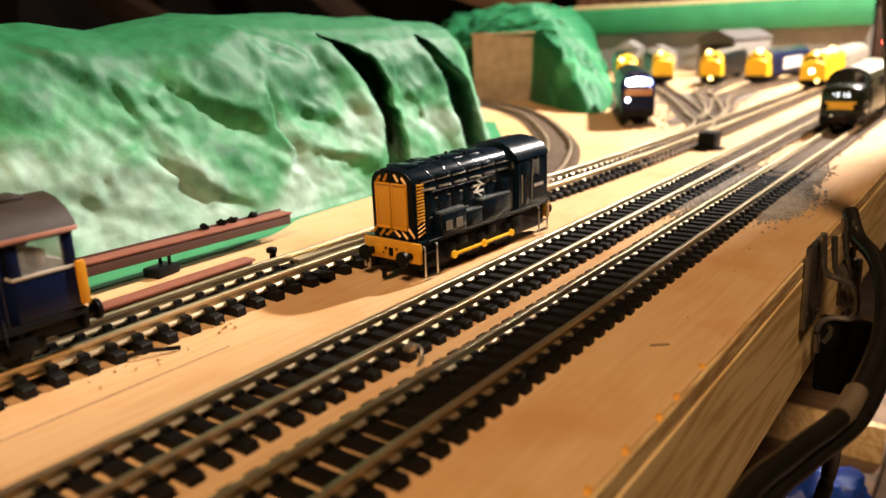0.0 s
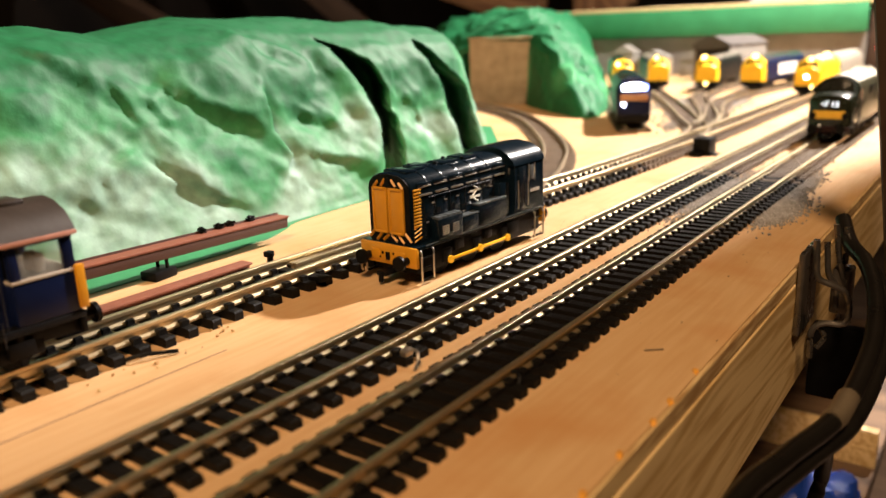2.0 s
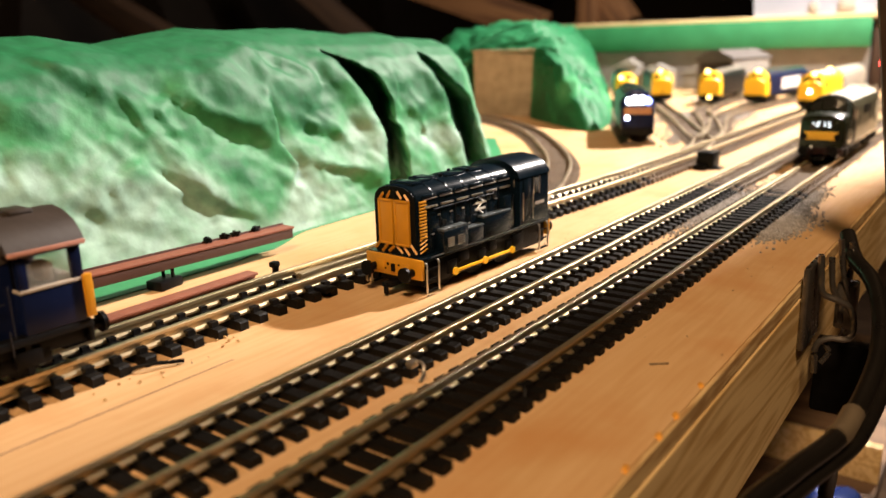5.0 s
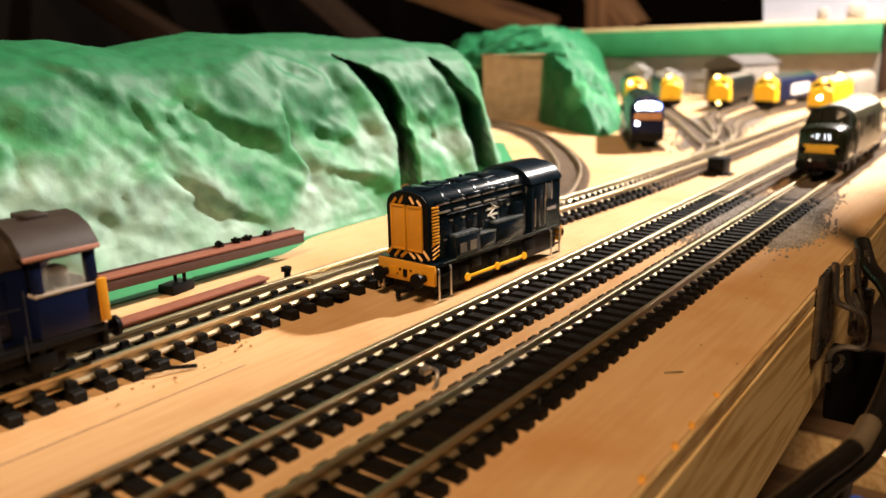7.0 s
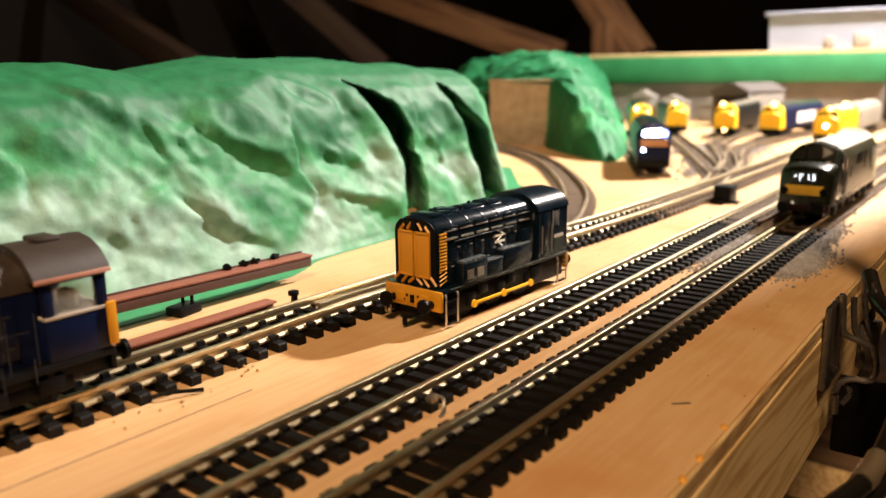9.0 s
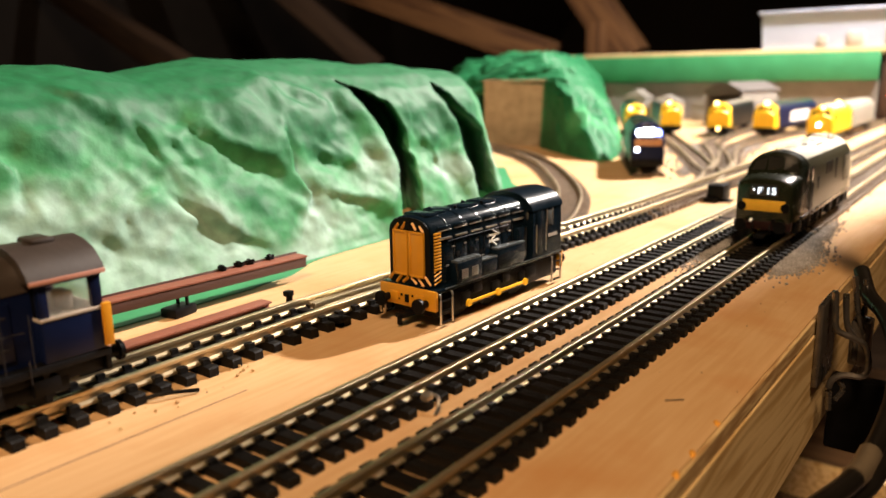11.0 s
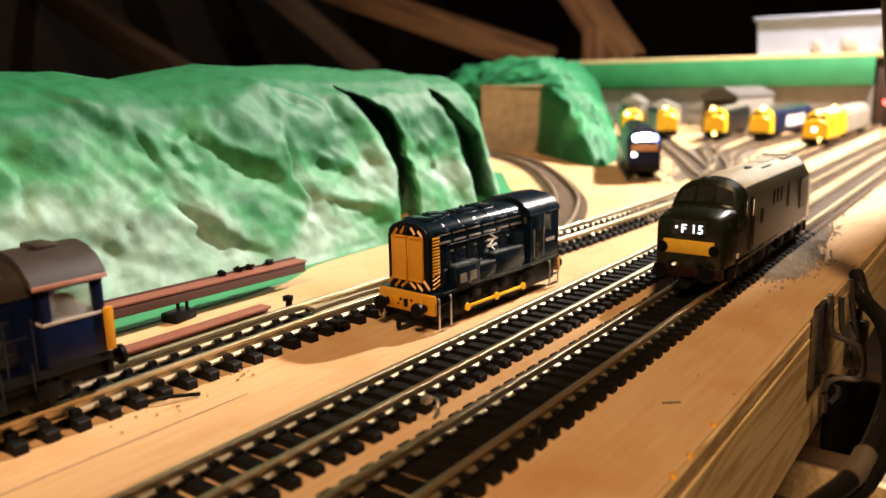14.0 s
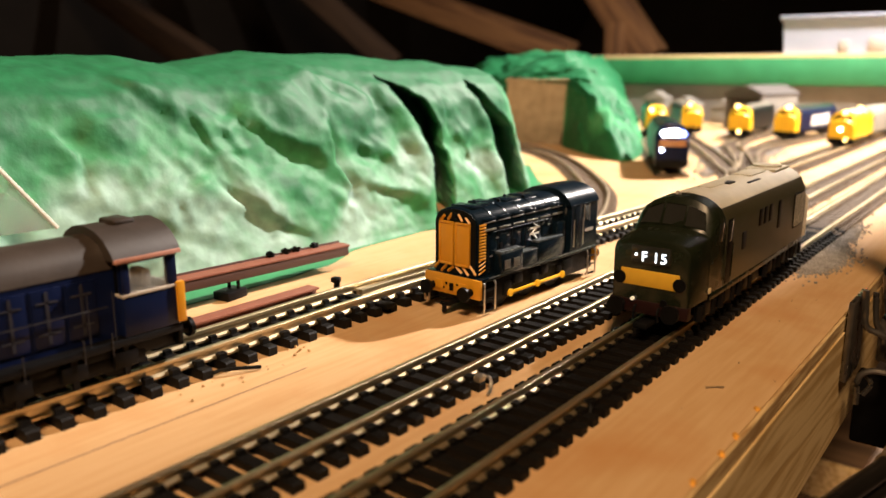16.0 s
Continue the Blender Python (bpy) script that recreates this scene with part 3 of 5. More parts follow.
def hill():
    foot = np.array([tuple(p) for p in smooth_path(FOOT, 0.8)])[:, :2]
    step = np.gradient(foot, axis=0)
    step /= np.linalg.norm(step, axis=1)[:, None]
    nrm = np.stack([-step[:, 1], step[:, 0]], 1) * 0.55 + np.array([-0.97, -0.2425]) * 0.45
    nrm /= np.linalg.norm(nrm, axis=1)[:, None]
    prof = np.array(SLOPE, float)
    run = np.concatenate([[0], np.cumsum(np.hypot(*np.diff(prof, axis=0).T))])
    nv = 150
    v1 = run[-1] * (np.arange(nv) / (nv - 1)) ** 1.5
    fy = foot[:, 1]
    arc = np.concatenate([[0], np.cumsum(np.linalg.norm(np.diff(foot, axis=0), axis=1))]) - 200
    top = table([(-330, 0.98), (0, 1.0), (20, 1.005), (38, 0.97), (55, 1.01), (75, 1.045), (98, 1.02), (130, 1.03), (160, 1.02), (170, 0.985), (215, 0.96), (240, 0.87), (270, 0.8)], fy)
    steep = table([(-100, 1.0), (40, 1.0), (100, 0.95), (165, 0.8), (230, 0.7)], fy)
    inset = np.interp(v1, run, prof[:, 0])[None] * steep[:, None]
    z = np.interp(v1, run, prof[:, 1])[None] * top[:, None]
    s, v = np.repeat(arc[:, None], nv, 1), np.repeat(v1[None], len(arc), 0)
    s_fold = np.where(fy[:, None] < 200, np.repeat(fy[:, None], nv, 1), s)
    sw = s_fold + field(s, v, 9, 71) * 1.2
    vw = v + field(s, v, 9, 83) * 1.2
    out = field(s, v, 40, 12) * 2.2
    near = np.zeros(s.shape)
    for line, h, lip, hollow in FOLDS:
        d, k = fold_at(sw, vw, line)
        d = d * np.sign(h)
        near = np.maximum(near, np.exp(-np.abs(d) / 8))
        fade = np.clip(np.minimum(k, 1 - k) * 4, 0, 1)
        edge = np.clip(d / 0.9, -1, 1)
        out += abs(h) * fade * np.where(d < 0, -edge * np.exp(d / lip), -edge * np.exp(-d / hollow))
    # wrinkles gather at the folds
    out += creased(s, v, 3.0) * (0.55 + 0.7 * near) * table([(0, 0.5), (8, 1.0), (50, 1.0), (64, 0.45), (120, 0.5)], v)
    out += field(s, v, 4, 9) * 0.15
    out *= np.clip(z / 8, 0.05, 1)
    sink = np.zeros(s.shape)
    for rows, deep in CLEFTS:
        mid, half = table(rows, v), table(rows, v, 2)
        e = np.abs(sw - mid) / half
        cut = np.clip((1.12 - e) / 0.3, 0, 1)
        cut = cut * cut * (3 - 2 * cut) * np.clip((rows[-1][0] + 1 - v) / 6, 0, 1)
        sink = np.maximum(sink, deep * cut)
        # cloth rolls over at the lip on the near side
        out += 2.2 * np.exp(-((sw - mid + half + 5) / 5) ** 2) * np.clip((rows[-1][0] - v) / 12, 0, 1)
    rise = table([(0, 0.2), (45, 0.6), (60, 1.0)], v)
    face = table([(0, 0.95), (45, 0.75), (62, 0.15)], v)
    norm = np.hypot(rise, face)
    x = foot[:, 0, None] + nrm[:, 0, None] * inset - nrm[:, 0, None] * face / norm * out - sink
    y = foot[:, 1, None] + nrm[:, 1, None] * inset - nrm[:, 1, None] * face / norm * out + sink * 0.95
    z = np.maximum(z + rise / norm * out, 0)
    z[:, 0] = -0.3
    verts = (np.stack([x, y, z], -1).reshape(-1, 3) * 0.001).tolist()
    n = len(arc)
    faces = [(i * nv + j, i * nv + j + 1, (i + 1) * nv + j + 1, (i + 1) * nv + j) for i in range(n - 1) for j in range(nv - 1)]
    me = bpy.data.meshes.new("hill")
    me.from_pydata(verts, [], [f[::-1] for f in faces])
    me.materials.append(HILL)
    me.shade_smooth()
    return tagged(new("hill", me), "crumpled plaster cloth hill painted green with a milky wash", "hill")


hill()


def embankment():
    """Green slope that falls from the tunnel wall to the yard and runs back to the backscene."""
    low = smooth_path([(-211, 424), (-170, 386), (-130, 358), (-136, 402), (-166, 475), (-225, 600), (-326, 806)], 3.0)
    n = len(low)
    crest = [(-213, 433, 48), (-214, 437, 49), (-218, 444, 52), (-245, 490, 66), (-286, 545, 74), (-322, 650, 75), (-372, 806, 72)]
    u = np.linspace(0, 6, n)
    knots = np.arange(7)
    cx, cy, cz = [np.interp(u, knots, [c[k] for c in crest]) for k in range(3)]
    m = 60
    w = np.linspace(0, 1.5, m)
    lx, ly = np.array([p.x for p in low]), np.array([p.y for p in low])
    k = np.minimum(w, 1)[None]
    x = lx[:, None] + (cx - lx)[:, None] * k - np.maximum(w - 1, 0)[None] * 150
    y = ly[:, None] + (cy - ly)[:, None] * k + np.maximum(w - 1, 0)[None] * 20
    z = cz[:, None] * (np.sin(k * math.pi / 2) ** 0.85) - (np.maximum(w - 1, 0)[None] ** 1.5) * 30
    s, v = np.repeat((np.arange(n) * 3.0)[:, None], m, 1), np.repeat((w * 85)[None], n, 0)
    out = (creased(s, v, 21.0, 1.5) * 2.6 + field(s, v, 45, 3) * 7) * np.clip(z / 12, 0.03, 1) * np.clip(np.arange(n)[:, None] / 12, 0.1, 1)
    x, y, z = x + out * 0.6, y - out * 0.45, np.maximum(z + out * 0.55, 0)
    z[:, 0] = -0.3
    me = bpy.data.meshes.new("embankment")
    me.from_pydata((np.stack([x, y, z], -1).reshape(-1, 3) * 0.001).tolist(), [], [(i * m + j, (i + 1) * m + j, (i + 1) * m + j + 1, i * m + j + 1) for i in range(n - 1) for j in range(m - 1)])
    me.materials.append(HILLFAR)
    me.shade_smooth()
    return tagged(new("embankment", me), "crumpled green plaster slope beside the tunnel wall", "embankment")


embankment()


def mound(name, label, cx, cy, rx, ry, h, seed, power=0.8, turn=0):
    bm = B()
    n, m = 72, 30
    off = Vector((seed * 3.1, seed * 1.7, seed))
    rings = []
    for j in range(m + 1):
        r = 1 - j / m
        ring = []
        for i in range(n):
            a = 2 * math.pi * i / n
            ex, ey = math.cos(a) * rx * r, math.sin(a) * ry * r
            ct, sn = math.cos(radians(turn)), math.sin(radians(turn))
            x, y = cx + ex * ct - ey * sn, cy + ex * sn + ey * ct
            z = h * max(0.0, 1 - r ** 2.2) ** power
            p = Vector((x, y, z))
            k = min(1.0, z / 10)
            disp = (noise.noise(p / 30 + off) * 10 + (crumple(p + off * 20, 40) - 0.3) * 8 + (crumple(p + off * 9, 18) - 0.3) * 4) * k
            p += Vector((math.cos(a) * r, math.sin(a) * r, 0.5)) * disp
            ring.append(bm.verts.new(p))
        rings.append(ring)
    for a, b in zip(rings, rings[1:]):
        for i in range(n):
            bm.faces.new((a[i], a[(i + 1) % n], b[(i + 1) % n], b[i]))
    bm.faces.new(rings[-1])
    me = mesh_of(name, bm, HILLFAR)
    me.shade_smooth()
    return tagged(new(name, me), label, "hill")


mound("hill", "crumpled green hill rising behind the tunnel wall", -318, 560, 84, 84, 73, 5, 0.55)

bm = B()
rim = [(p.x + noise.noise((p.y / 9, 0, 3)) * 0.8, p.y) for p in smooth_path([(-78.5, -330), (-78.5, -10), (-79.5, 40), (-83, 56), (-88.5, 70), (-89.5, 110), (-88.5, 150), (-88, 192), (-102, 222), (-126, 247), (-168, 306)], 4)]
lowv = [bm.verts.new((x, y, 0.02)) for x, y in rim]
topv = [bm.verts.new((x - 0.1, y, 0.28)) for x, y in rim]
backv = [bm.verts.new((-110 - max(0, y - 190) * 0.9, y, 0.28)) for x, y in rim]
for i in range(len(rim) - 1):
    bm.faces.new((lowv[i], lowv[i + 1], topv[i + 1], topv[i]))
    bm.faces.new((topv[i], topv[i + 1], backv[i + 1], backv[i]))
gp = setting("ground_green_strip", bm, GREENPAINT, "strip of green paint along the foot of the hill", "painted strip")

# tunnel side wall
tw = thing("tunnel_wall", "brown stone paper retaining wall at the tunnel mouth", "wall", mpose(-238, 430, 0, 8))
bm = B()
loft(bm, [[(-26, y, 0), (20, y, 0), (22, y, 10), (24.5, y, 26), (25, y, 47), (-26, y, 50)] for y in (0, 5)])
part("face", bm, STONE, tw, smooth=False)
part("coping", boxes((-27, 26.5, -1, 6, 49.2, 51.2), bevel=0.4), STONE, tw)

# back of the layout: grey wall, raised shelf with its green front, box on it
setting("wall_backscene", boxes((-420, -40, 812.5, 817, -3, 43)), GREYWALL, "grey stone paper backscene under the raised shelf", "backscene")
sh = thing("raised_shelf", "raised plywood shelf with a green painted front edge", "shelf")
part("top", boxes((-470, -18, 812, 1100, 71, 76.5), bevel=0.5), SHELFWOOD, sh)
part("front_edge", boxes((-470, -40, 808, 812, 43, 72), bevel=0.4), GREENPAINT, sh)
part("leg", boxes((-38, -20, 815, 835, 0, 71), bevel=0.6), POSTWOOD, sh)
bx = thing("storage_box", "milky plastic storage box standing on the raised shelf", "storage box", mpose(-82, 850, 76.6))
part("body", loft(B(), [[(-76 - k, -30 - k, z), (95 + k, -30 - k, z), (95 + k, 90, z), (-76 - k, 90, z)] for z, k in ((0, 0), (18, 0.8), (37, 2))]), PLASTIC, bx, smooth=False)
part("rim", boxes((-81, 100, -35, 94, 36.5, 40), bevel=0.8), PLASTIC, bx)
for i, (x, w) in enumerate(((-20, 9), (8, 16), (44, 12))):
    part("content", boxes((x, x + w, -31.5, -30.4, 2, 13 + 3 * i), bevel=0.3), SHEDGREY, bx, "grey things showing through the box")


# ---- loft timbers ----
def timber(a, b, w, h, label, material=RAFTER):
    a, b = Vector(a), Vector(b)
    d = b - a
    t = thing("roof_timber", label, "rafter", Matrix.Translation(a * 0.001) @ d.to_track_quat("X", "Z").to_matrix().to_4x4())
    part("beam", boxes((0, d.length, -w / 2, w / 2, -h / 2, h / 2), bevel=2), material, t)


timber((-2260, 1400, 570), (-740, 1400, 88), 50, 62, "rough brown roof brace crossing the dark loft")
timber((-900, 1400, 520), (-560, 1400, 80), 50, 70, "rough brown roof strut in the dark loft")
timber((-622, 1380, 60), (-622, 1380, 150), 40, 40, "short upright timber stub in the dark loft")
timber((-826, 500, -20), (-826, 500, 34), 20, 20, "short upright timber stub in the dark loft")
timber((-1350, 500, -60), (-1350, 500, 12), 60, 60, "short upright timber stub in the dark loft")
# These three get the darkened wood, as little light reaches them.
timber((-1500, 1100, 420), (-1150, 1300, 70), 45, 55, "roof brace deep in the loft, coloured dark for the dim light", SHADETIMBER)
timber((-2300, 1000, 420), (-1300, 900, 60), 45, 60, "roof brace deep in the loft, coloured dark for the dim light", SHADETIMBER)
timber((-1900, 300, 320), (-1300, 420, 70), 45, 60, "roof brace deep in the loft, coloured dark for the dim light", SHADETIMBER)


# ---- locomotives ----
def ring(pts, y):
    return [(x, y, z) for x, z in pts]


def wheel_set(parent, y, r, half, label="black loco wheel"):
    for s in (-1, 1):
        w = part("wheel", rod(B(), (s * (half - 1.0), y, r), (s * half, y, r), r, 20), BLACK, parent)
        bm = rod(B(), (s * half, y, r), (s * (half + 0.25), y, r), r * 0.35, 10)
        part("hub", bm, OLDRAIL, w)


def stretch_up(t, z0, k):
    """Raises all that lies above z0 by the factor k."""
    for o in t.children_recursive:
        for v in o.data.vertices:
            if v.co.z > z0 * 0.001:
                v.co.z = z0 * 0.001 + (v.co.z - z0 * 0.001) * k


# Lighter blue: edge highlights of lids and footplate put into the colour, with wear.
WORNGLINT = mat("worn_glint_blue", (0.07, 0.085, 0.095), 0.3, 0.2, vary=0.3, scale=500)


def shorten(t, y0, y1, want):
    """Draws in all that lies behind y0 so that y1 comes to lie at want."""
    k = (want - y0) / (y1 - y0)
    for o in t.children_recursive:
        ys = [v.co.y * 1000 for v in o.data.vertices]
        lo, hi = min(ys), max(ys)
        if hi <= y0:
            continue
        mid = (lo + hi) / 2
        for v in o.data.vertices:
            y = v.co.y * 1000
            if hi - lo > 40:
                y = y0 + (y - y0) * k if y > y0 else y
            elif mid > y0:
                y += (y0 + (mid - y0) * k) - mid
            v.co.y = y * 0.001


def shunter():
    """Six-coupled diesel shunter; the front buffer beam at y = 0, wheels on z = 0."""
    t = thing("shunting_locomotive", "dark blue model diesel shunter with yellow front on bare ply", "model locomotive", mpose(-24.1, 35.2, 0, -3.2))
    # frames, footplate, beams
    part("frame", boxes((-7.6, -6.8, 3, 52, 2.6, 8.4), (6.8, 7.6, 3, 52, 2.6, 8.4), bevel=0.2), BLACK, t)
    part("underframe", boxes((-6.6, 6.6, 2, 52, 2.0, 8.4), bevel=0.2), BLACK, t)
    part("footplate", boxes((-8.6, 8.6, 0.2, 53.4, 8.3, 9.2), bevel=0.15), BLUE08, t)
    fb = part("buffer_beam", boxes((-8.6, 8.6, -0.5, 0.6, 4.3, 9.0), bevel=0.2), YELLOW, t, "orange-yellow front buffer beam")
    part("rivet_plate", boxes((-5.2, -2.6, -0.75, -0.45, 5.2, 7.6), (2.6, 5.2, -0.75, -0.45, 5.2, 7.6), bevel=0.15), YELLOW, fb)
    part("hole", boxes((-1.9, -1.3, -0.62, -0.4, 6.6, 7.2), (-0.4, 0.6, -0.9, -0.4, 5.4, 7.2), (1.5, 2.0, -0.62, -0.4, 6.8, 7.3), (-2.6, -2.2, -0.62, -0.4, 5.6, 6.0)), BLACK, fb)
    part("buffer_beam", boxes((-8.6, 8.6, 52.6, 53.6, 4.3, 9.0), bevel=0.2), YELLOW, t)
    for s in (-1, 1):
        for y, d in ((-0.5, -1), (53.6, 1)):
            b = part("buffer", rod(B(), (s * 5.8, y, 5.9), (s * 5.8, y + d * 2.2, 5.9), 0.9, 12), BLACK, t)
            part("buffer_head", rod(B(), (s * 5.8, y + d * 2.2, 5.9), (s * 5.8, y + d * 3.0, 5.9), 1.75, 16), BLACK, b)
    cp = part("coupling", boxes((-1.4, 1.4, -3.2, 1, 2.2, 3.2), bevel=0.2), BLACK, t)
    part("hook", boxes((-0.5, 0.5, -3.6, -2.7, 0.6, 3.0), bevel=0.2), BLACK, cp)
    part("brake_pipe", sweep(B(), smooth_path([(-7.6, -0.5, 5.0), (-7.6, -1.4, 4.2), (-7.7, -1.5, 2.6), (-7.6, -1.2, 1.8)], 0.5), 0.28, 6), STEELWIRE, t)
    # bonnet
    prof = [(-6.6, 9.2), (6.6, 9.2), (6.6, 20.6), (6.2, 22.0), (5.1, 23.0), (3.0, 23.7), (0, 23.95), (-3.0, 23.7), (-5.1, 23.0), (-6.2, 22.0), (-6.6, 20.6)]
    bm = loft(B(), [ring([(x * 0.97, 9.2 + (z - 9.2) * 0.985) for x, z in prof], 1.0), ring(prof, 1.5), ring(prof, 39.2)])
    bonnet = part("bonnet", bm, BLUE08, t)
    bm = B()
    for y in (6.6, 12.5, 18.4, 24.2, 30.0):
        q = [(x * 1.012, z + (0.16 if z > 20 else 0)) for x, z in prof if z > 17.5]
        loft(bm, [ring(q, y), ring(q, y + 0.3)])
    part("roof_seam", bm, BLUE08, bonnet)
    for k in range(6):
        y = 3.2 + k * 5.8
        part("hatch", boxes((5.0, 6.75, y, y + 4.6, 21.0, 21.9), bevel=0.15), BLUE08, bonnet)
        # Pale metal on hatch edges and rain strips draws the bonnet's bright highlight lines.
        part("hatch_edge", boxes((6.3, 6.82, y, y + 4.6, 20.86, 21.04)), STEELWIRE, bonnet)
        part("rain_strip", boxes((6.5, 7.0, y + 0.3, y + 4.6, 19.1, 19.5), bevel=0.08), STEELWIRE, bonnet)
        part("side_seam", boxes((6.55, 6.78, y - 0.35, y - 0.1, 9.6, 18.6)), BLACK, bonnet)
    bm = B()
    for k, (x, y, sx, sy) in enumerate([(0, 5, 3.5, 2.0), (-1, 12, 2.6, 2.4), (1.5, 9.0, 1.4, 1.6), (0.5, 20, 2.4, 3.4), (0, 28, 3.0, 2.6)]):
        box(bm, x - sx, x + sx, y - sy, y + sy, 23.2, 24.2, bevel=0.25)
    part("roof_panel", bm, BLUE08, bonnet)
    bm = B()
    for x, y in ((-2.6, 11), (1.2, 16), (-2.0, 23), (2.0, 25.4)):
        rod(bm, (x, y, 23.4), (x, y, 24.4), 0.45, 8)
    part("exhaust", bm, BLACK, bonnet)
    # handrail and door lines down the bonnet side
    for s in (-1, 1):
        part("handrail", rod(B(), (s * 6.95, 6.5, 18.6), (s * 6.95, 30, 18.6), 0.12, 6), BLUE08, bonnet)
        for k in range(7):
            y = 5.2 + k * 4.5
            d = part("bonnet_door", boxes((s * 6.6 - 0.12, s * 6.6 + 0.12, y, y + 3.9, 10.2, 17.8), bevel=0.08), BLUE08, bonnet)
        # Pale dashes: worn hinges, also standing for the glints on the bonnet side.
        bm = B()
        for k in range(14):
            y = 5.6 + k * 2.25
            z = 17.0 if k % 2 else 13.2
            box(bm, s * 6.78 - 0.1, s * 6.78 + 0.1, y, y + 0.9, z, z + 0.28)
        part("hinge", bm, STEELWIRE, bonnet, "worn pale door hinges drawn as highlight lines")
        part("round_catch", rod(B(), (s * 6.6, 15.2, 15.2), (s * 6.95, 15.2, 15.2), 0.8, 14), BLACK, bonnet)
        part("round_catch", rod(B(), (s * 6.6, 10.0, 15.2), (s * 6.95, 10.0, 15.2), 0.7, 14), BLACK, bonnet)
    # front: two yellow doors inside a wasp-striped surround
    part("front_surround", loft(B(), [ring([(x * 0.94, 9.4 + (z - 9.2) * 0.97) for x, z in prof], y) for y in (0.72, 1.05)]), BLACK, bonnet)
    for x0, x1 in ((-4.7, -0.25), (0.25, 4.7)):
        d = part("front_door", boxes((x0, x1, 0.32, 0.8, 11.2, 20.9), bevel=0.12), YELLOW, bonnet, "yellow radiator door")
        part("door_frame", boxes((x0, x0 + 0.45, 0.12, 0.36, 11.2, 20.9), (x1 - 0.45, x1, 0.12, 0.36, 11.2, 20.9), (x0, x1, 0.12, 0.36, 20.4, 20.9), (x0, x1, 0.12, 0.36, 11.2, 11.7), bevel=0.08), YELLOW, d)
    bm = B()
    for sgn in (-1, 1):
        for x, z0, z1 in ((1.3, 10.9, 9.6), (3.4, 11.1, 9.4), (5.6, 11.6, 9.9)):
            rod(bm, (sgn * (x - 0.9), 0.66, z0), (sgn * (x + 0.8), 0.66, z1), 0.36, 4)
        for x, z0, z1 in ((1.0, 22.6, 21.2), (3.2, 22.1, 20.9)):
            rod(bm, (sgn * x, 0.66, z0), (sgn * (x + 1.2), 0.66, z1), 0.36, 4)
    part("wasp_stripe", bm, YELLOW, bonnet)
    part("front_lamp", rod(B(), (0, 1.0, 22.2), (0, 0.2, 22.2), 0.75, 14), BLACK, bonnet)
    for s in (-1, 1):
        bm = B()
        for k in range(12):
            z = 12.9 + k * 0.68
            box(bm, s * 6.6 - 0.25, s * 6.6 + 0.35, 1.6, 3.9, z, z + 0.42, bevel=0.08)
        part("side_grille", bm, YELLOW, bonnet, "yellow louvred side grille")
        bm = B()
        for k in range(4):
            rod(bm, (s * 6.7, 1.5, 9.9 + k * 0.9), (s * 6.7, 3.9, 10.6 + k * 0.9), 0.2, 4)
        part("wasp_stripe", bm, YELLOW, bonnet)
    # side boxes on the footplate
    for s in (-1, 1):
        a, b = (6.4 * s, 8.7 * s)
        bx1 = part("battery_box", boxes((a, b + 0.15 * s, 7.4, 16.6, 9.0, 13.7), bevel=0.2), BLUE08, t)
        bm = B()
        for k in range(5):
            y = 7.6 + k * 1.8
            box(bm, a, b, y, y + 1.5, 13.6, 14.2, bevel=0.1)
        part("lid", bm, WORNGLINT, bx1)
        if s > 0:
            bm = B()
            for y0 in (8.8, 12.6):
                for k in range(5):
                    box(bm, 8.8, 9.0, y0, y0 + 2.3, 10.2 + k * 0.42, 10.45 + k * 0.42)
            part("vent", bm, STEELWIRE, bx1, "pale worn louvre vents")
        part("tool_box", boxes((a, b, 17.0, 23.0, 9.0, 12.6), bevel=0.25), BLUE08, t)
        part("tool_lid", boxes((a, b, 16.9, 23.1, 12.5, 12.9), bevel=0.12), WORNGLINT, t)
        # Thin pale strip paints the highlight along the footplate edge.
        part("footplate_edge", boxes((s * 8.62 - 0.06, s * 8.62 + 0.06, 3.0, 52.0, 8.95, 9.22)), WORNGLINT, t, "bright footplate edge painted as a highlight")
        tb = part("air_tank_box", boxes((a, b + 0.0, 23.3, 34.8, 9.0, 14.0), bevel=0.25), BLUE08, t)
        part("lid", boxes((a, b, 23.2, 34.9, 13.9, 14.4), bevel=0.15), WORNGLINT, tb)
        part("upper_box", boxes((a, b - 0.8 * s, 33.0, 37.4, 9.0, 17.4), bevel=0.25), BLUE08, t)
        bm = B()
        for k in range(3):
            box(bm, s * 6.65 - 0.2, s * 6.65 + 0.2, 24.2 + k * 2.5, 26.2 + k * 2.5, 17.2, 19.8, bevel=0.1)
        part("panel", bm, BLUE08, bonnet)
    # cab
    cprof = [(-8.5, 9.2), (8.5, 9.2), (8.5, 20.4), (8.2, 21.4), (6.6, 23.1), (4.0, 24.3), (0, 24.8), (-4.0, 24.3), (-6.6, 23.1), (-8.2, 21.4), (-8.5, 20.4)]
    cab = part("cab", loft(B(), [ring(cprof, 39), ring(cprof, 52.6)]), BLUE08, t)
    rprof = [(x * 1.02, z + 0.25) for x, z in cprof if z > 20]
    part("cab_roof", loft(B(), [ring(rprof, 38.5), ring(rprof, 53.1)]), BLUE08, cab)
    for s in (-1, 1):
        part("cab_window", boxes((s * 8.5 - 0.08, s * 8.5 + 0.08, 45.6, 48.2, 16.4, 20.0), bevel=0.06), GLASS, cab, "small cab side window")
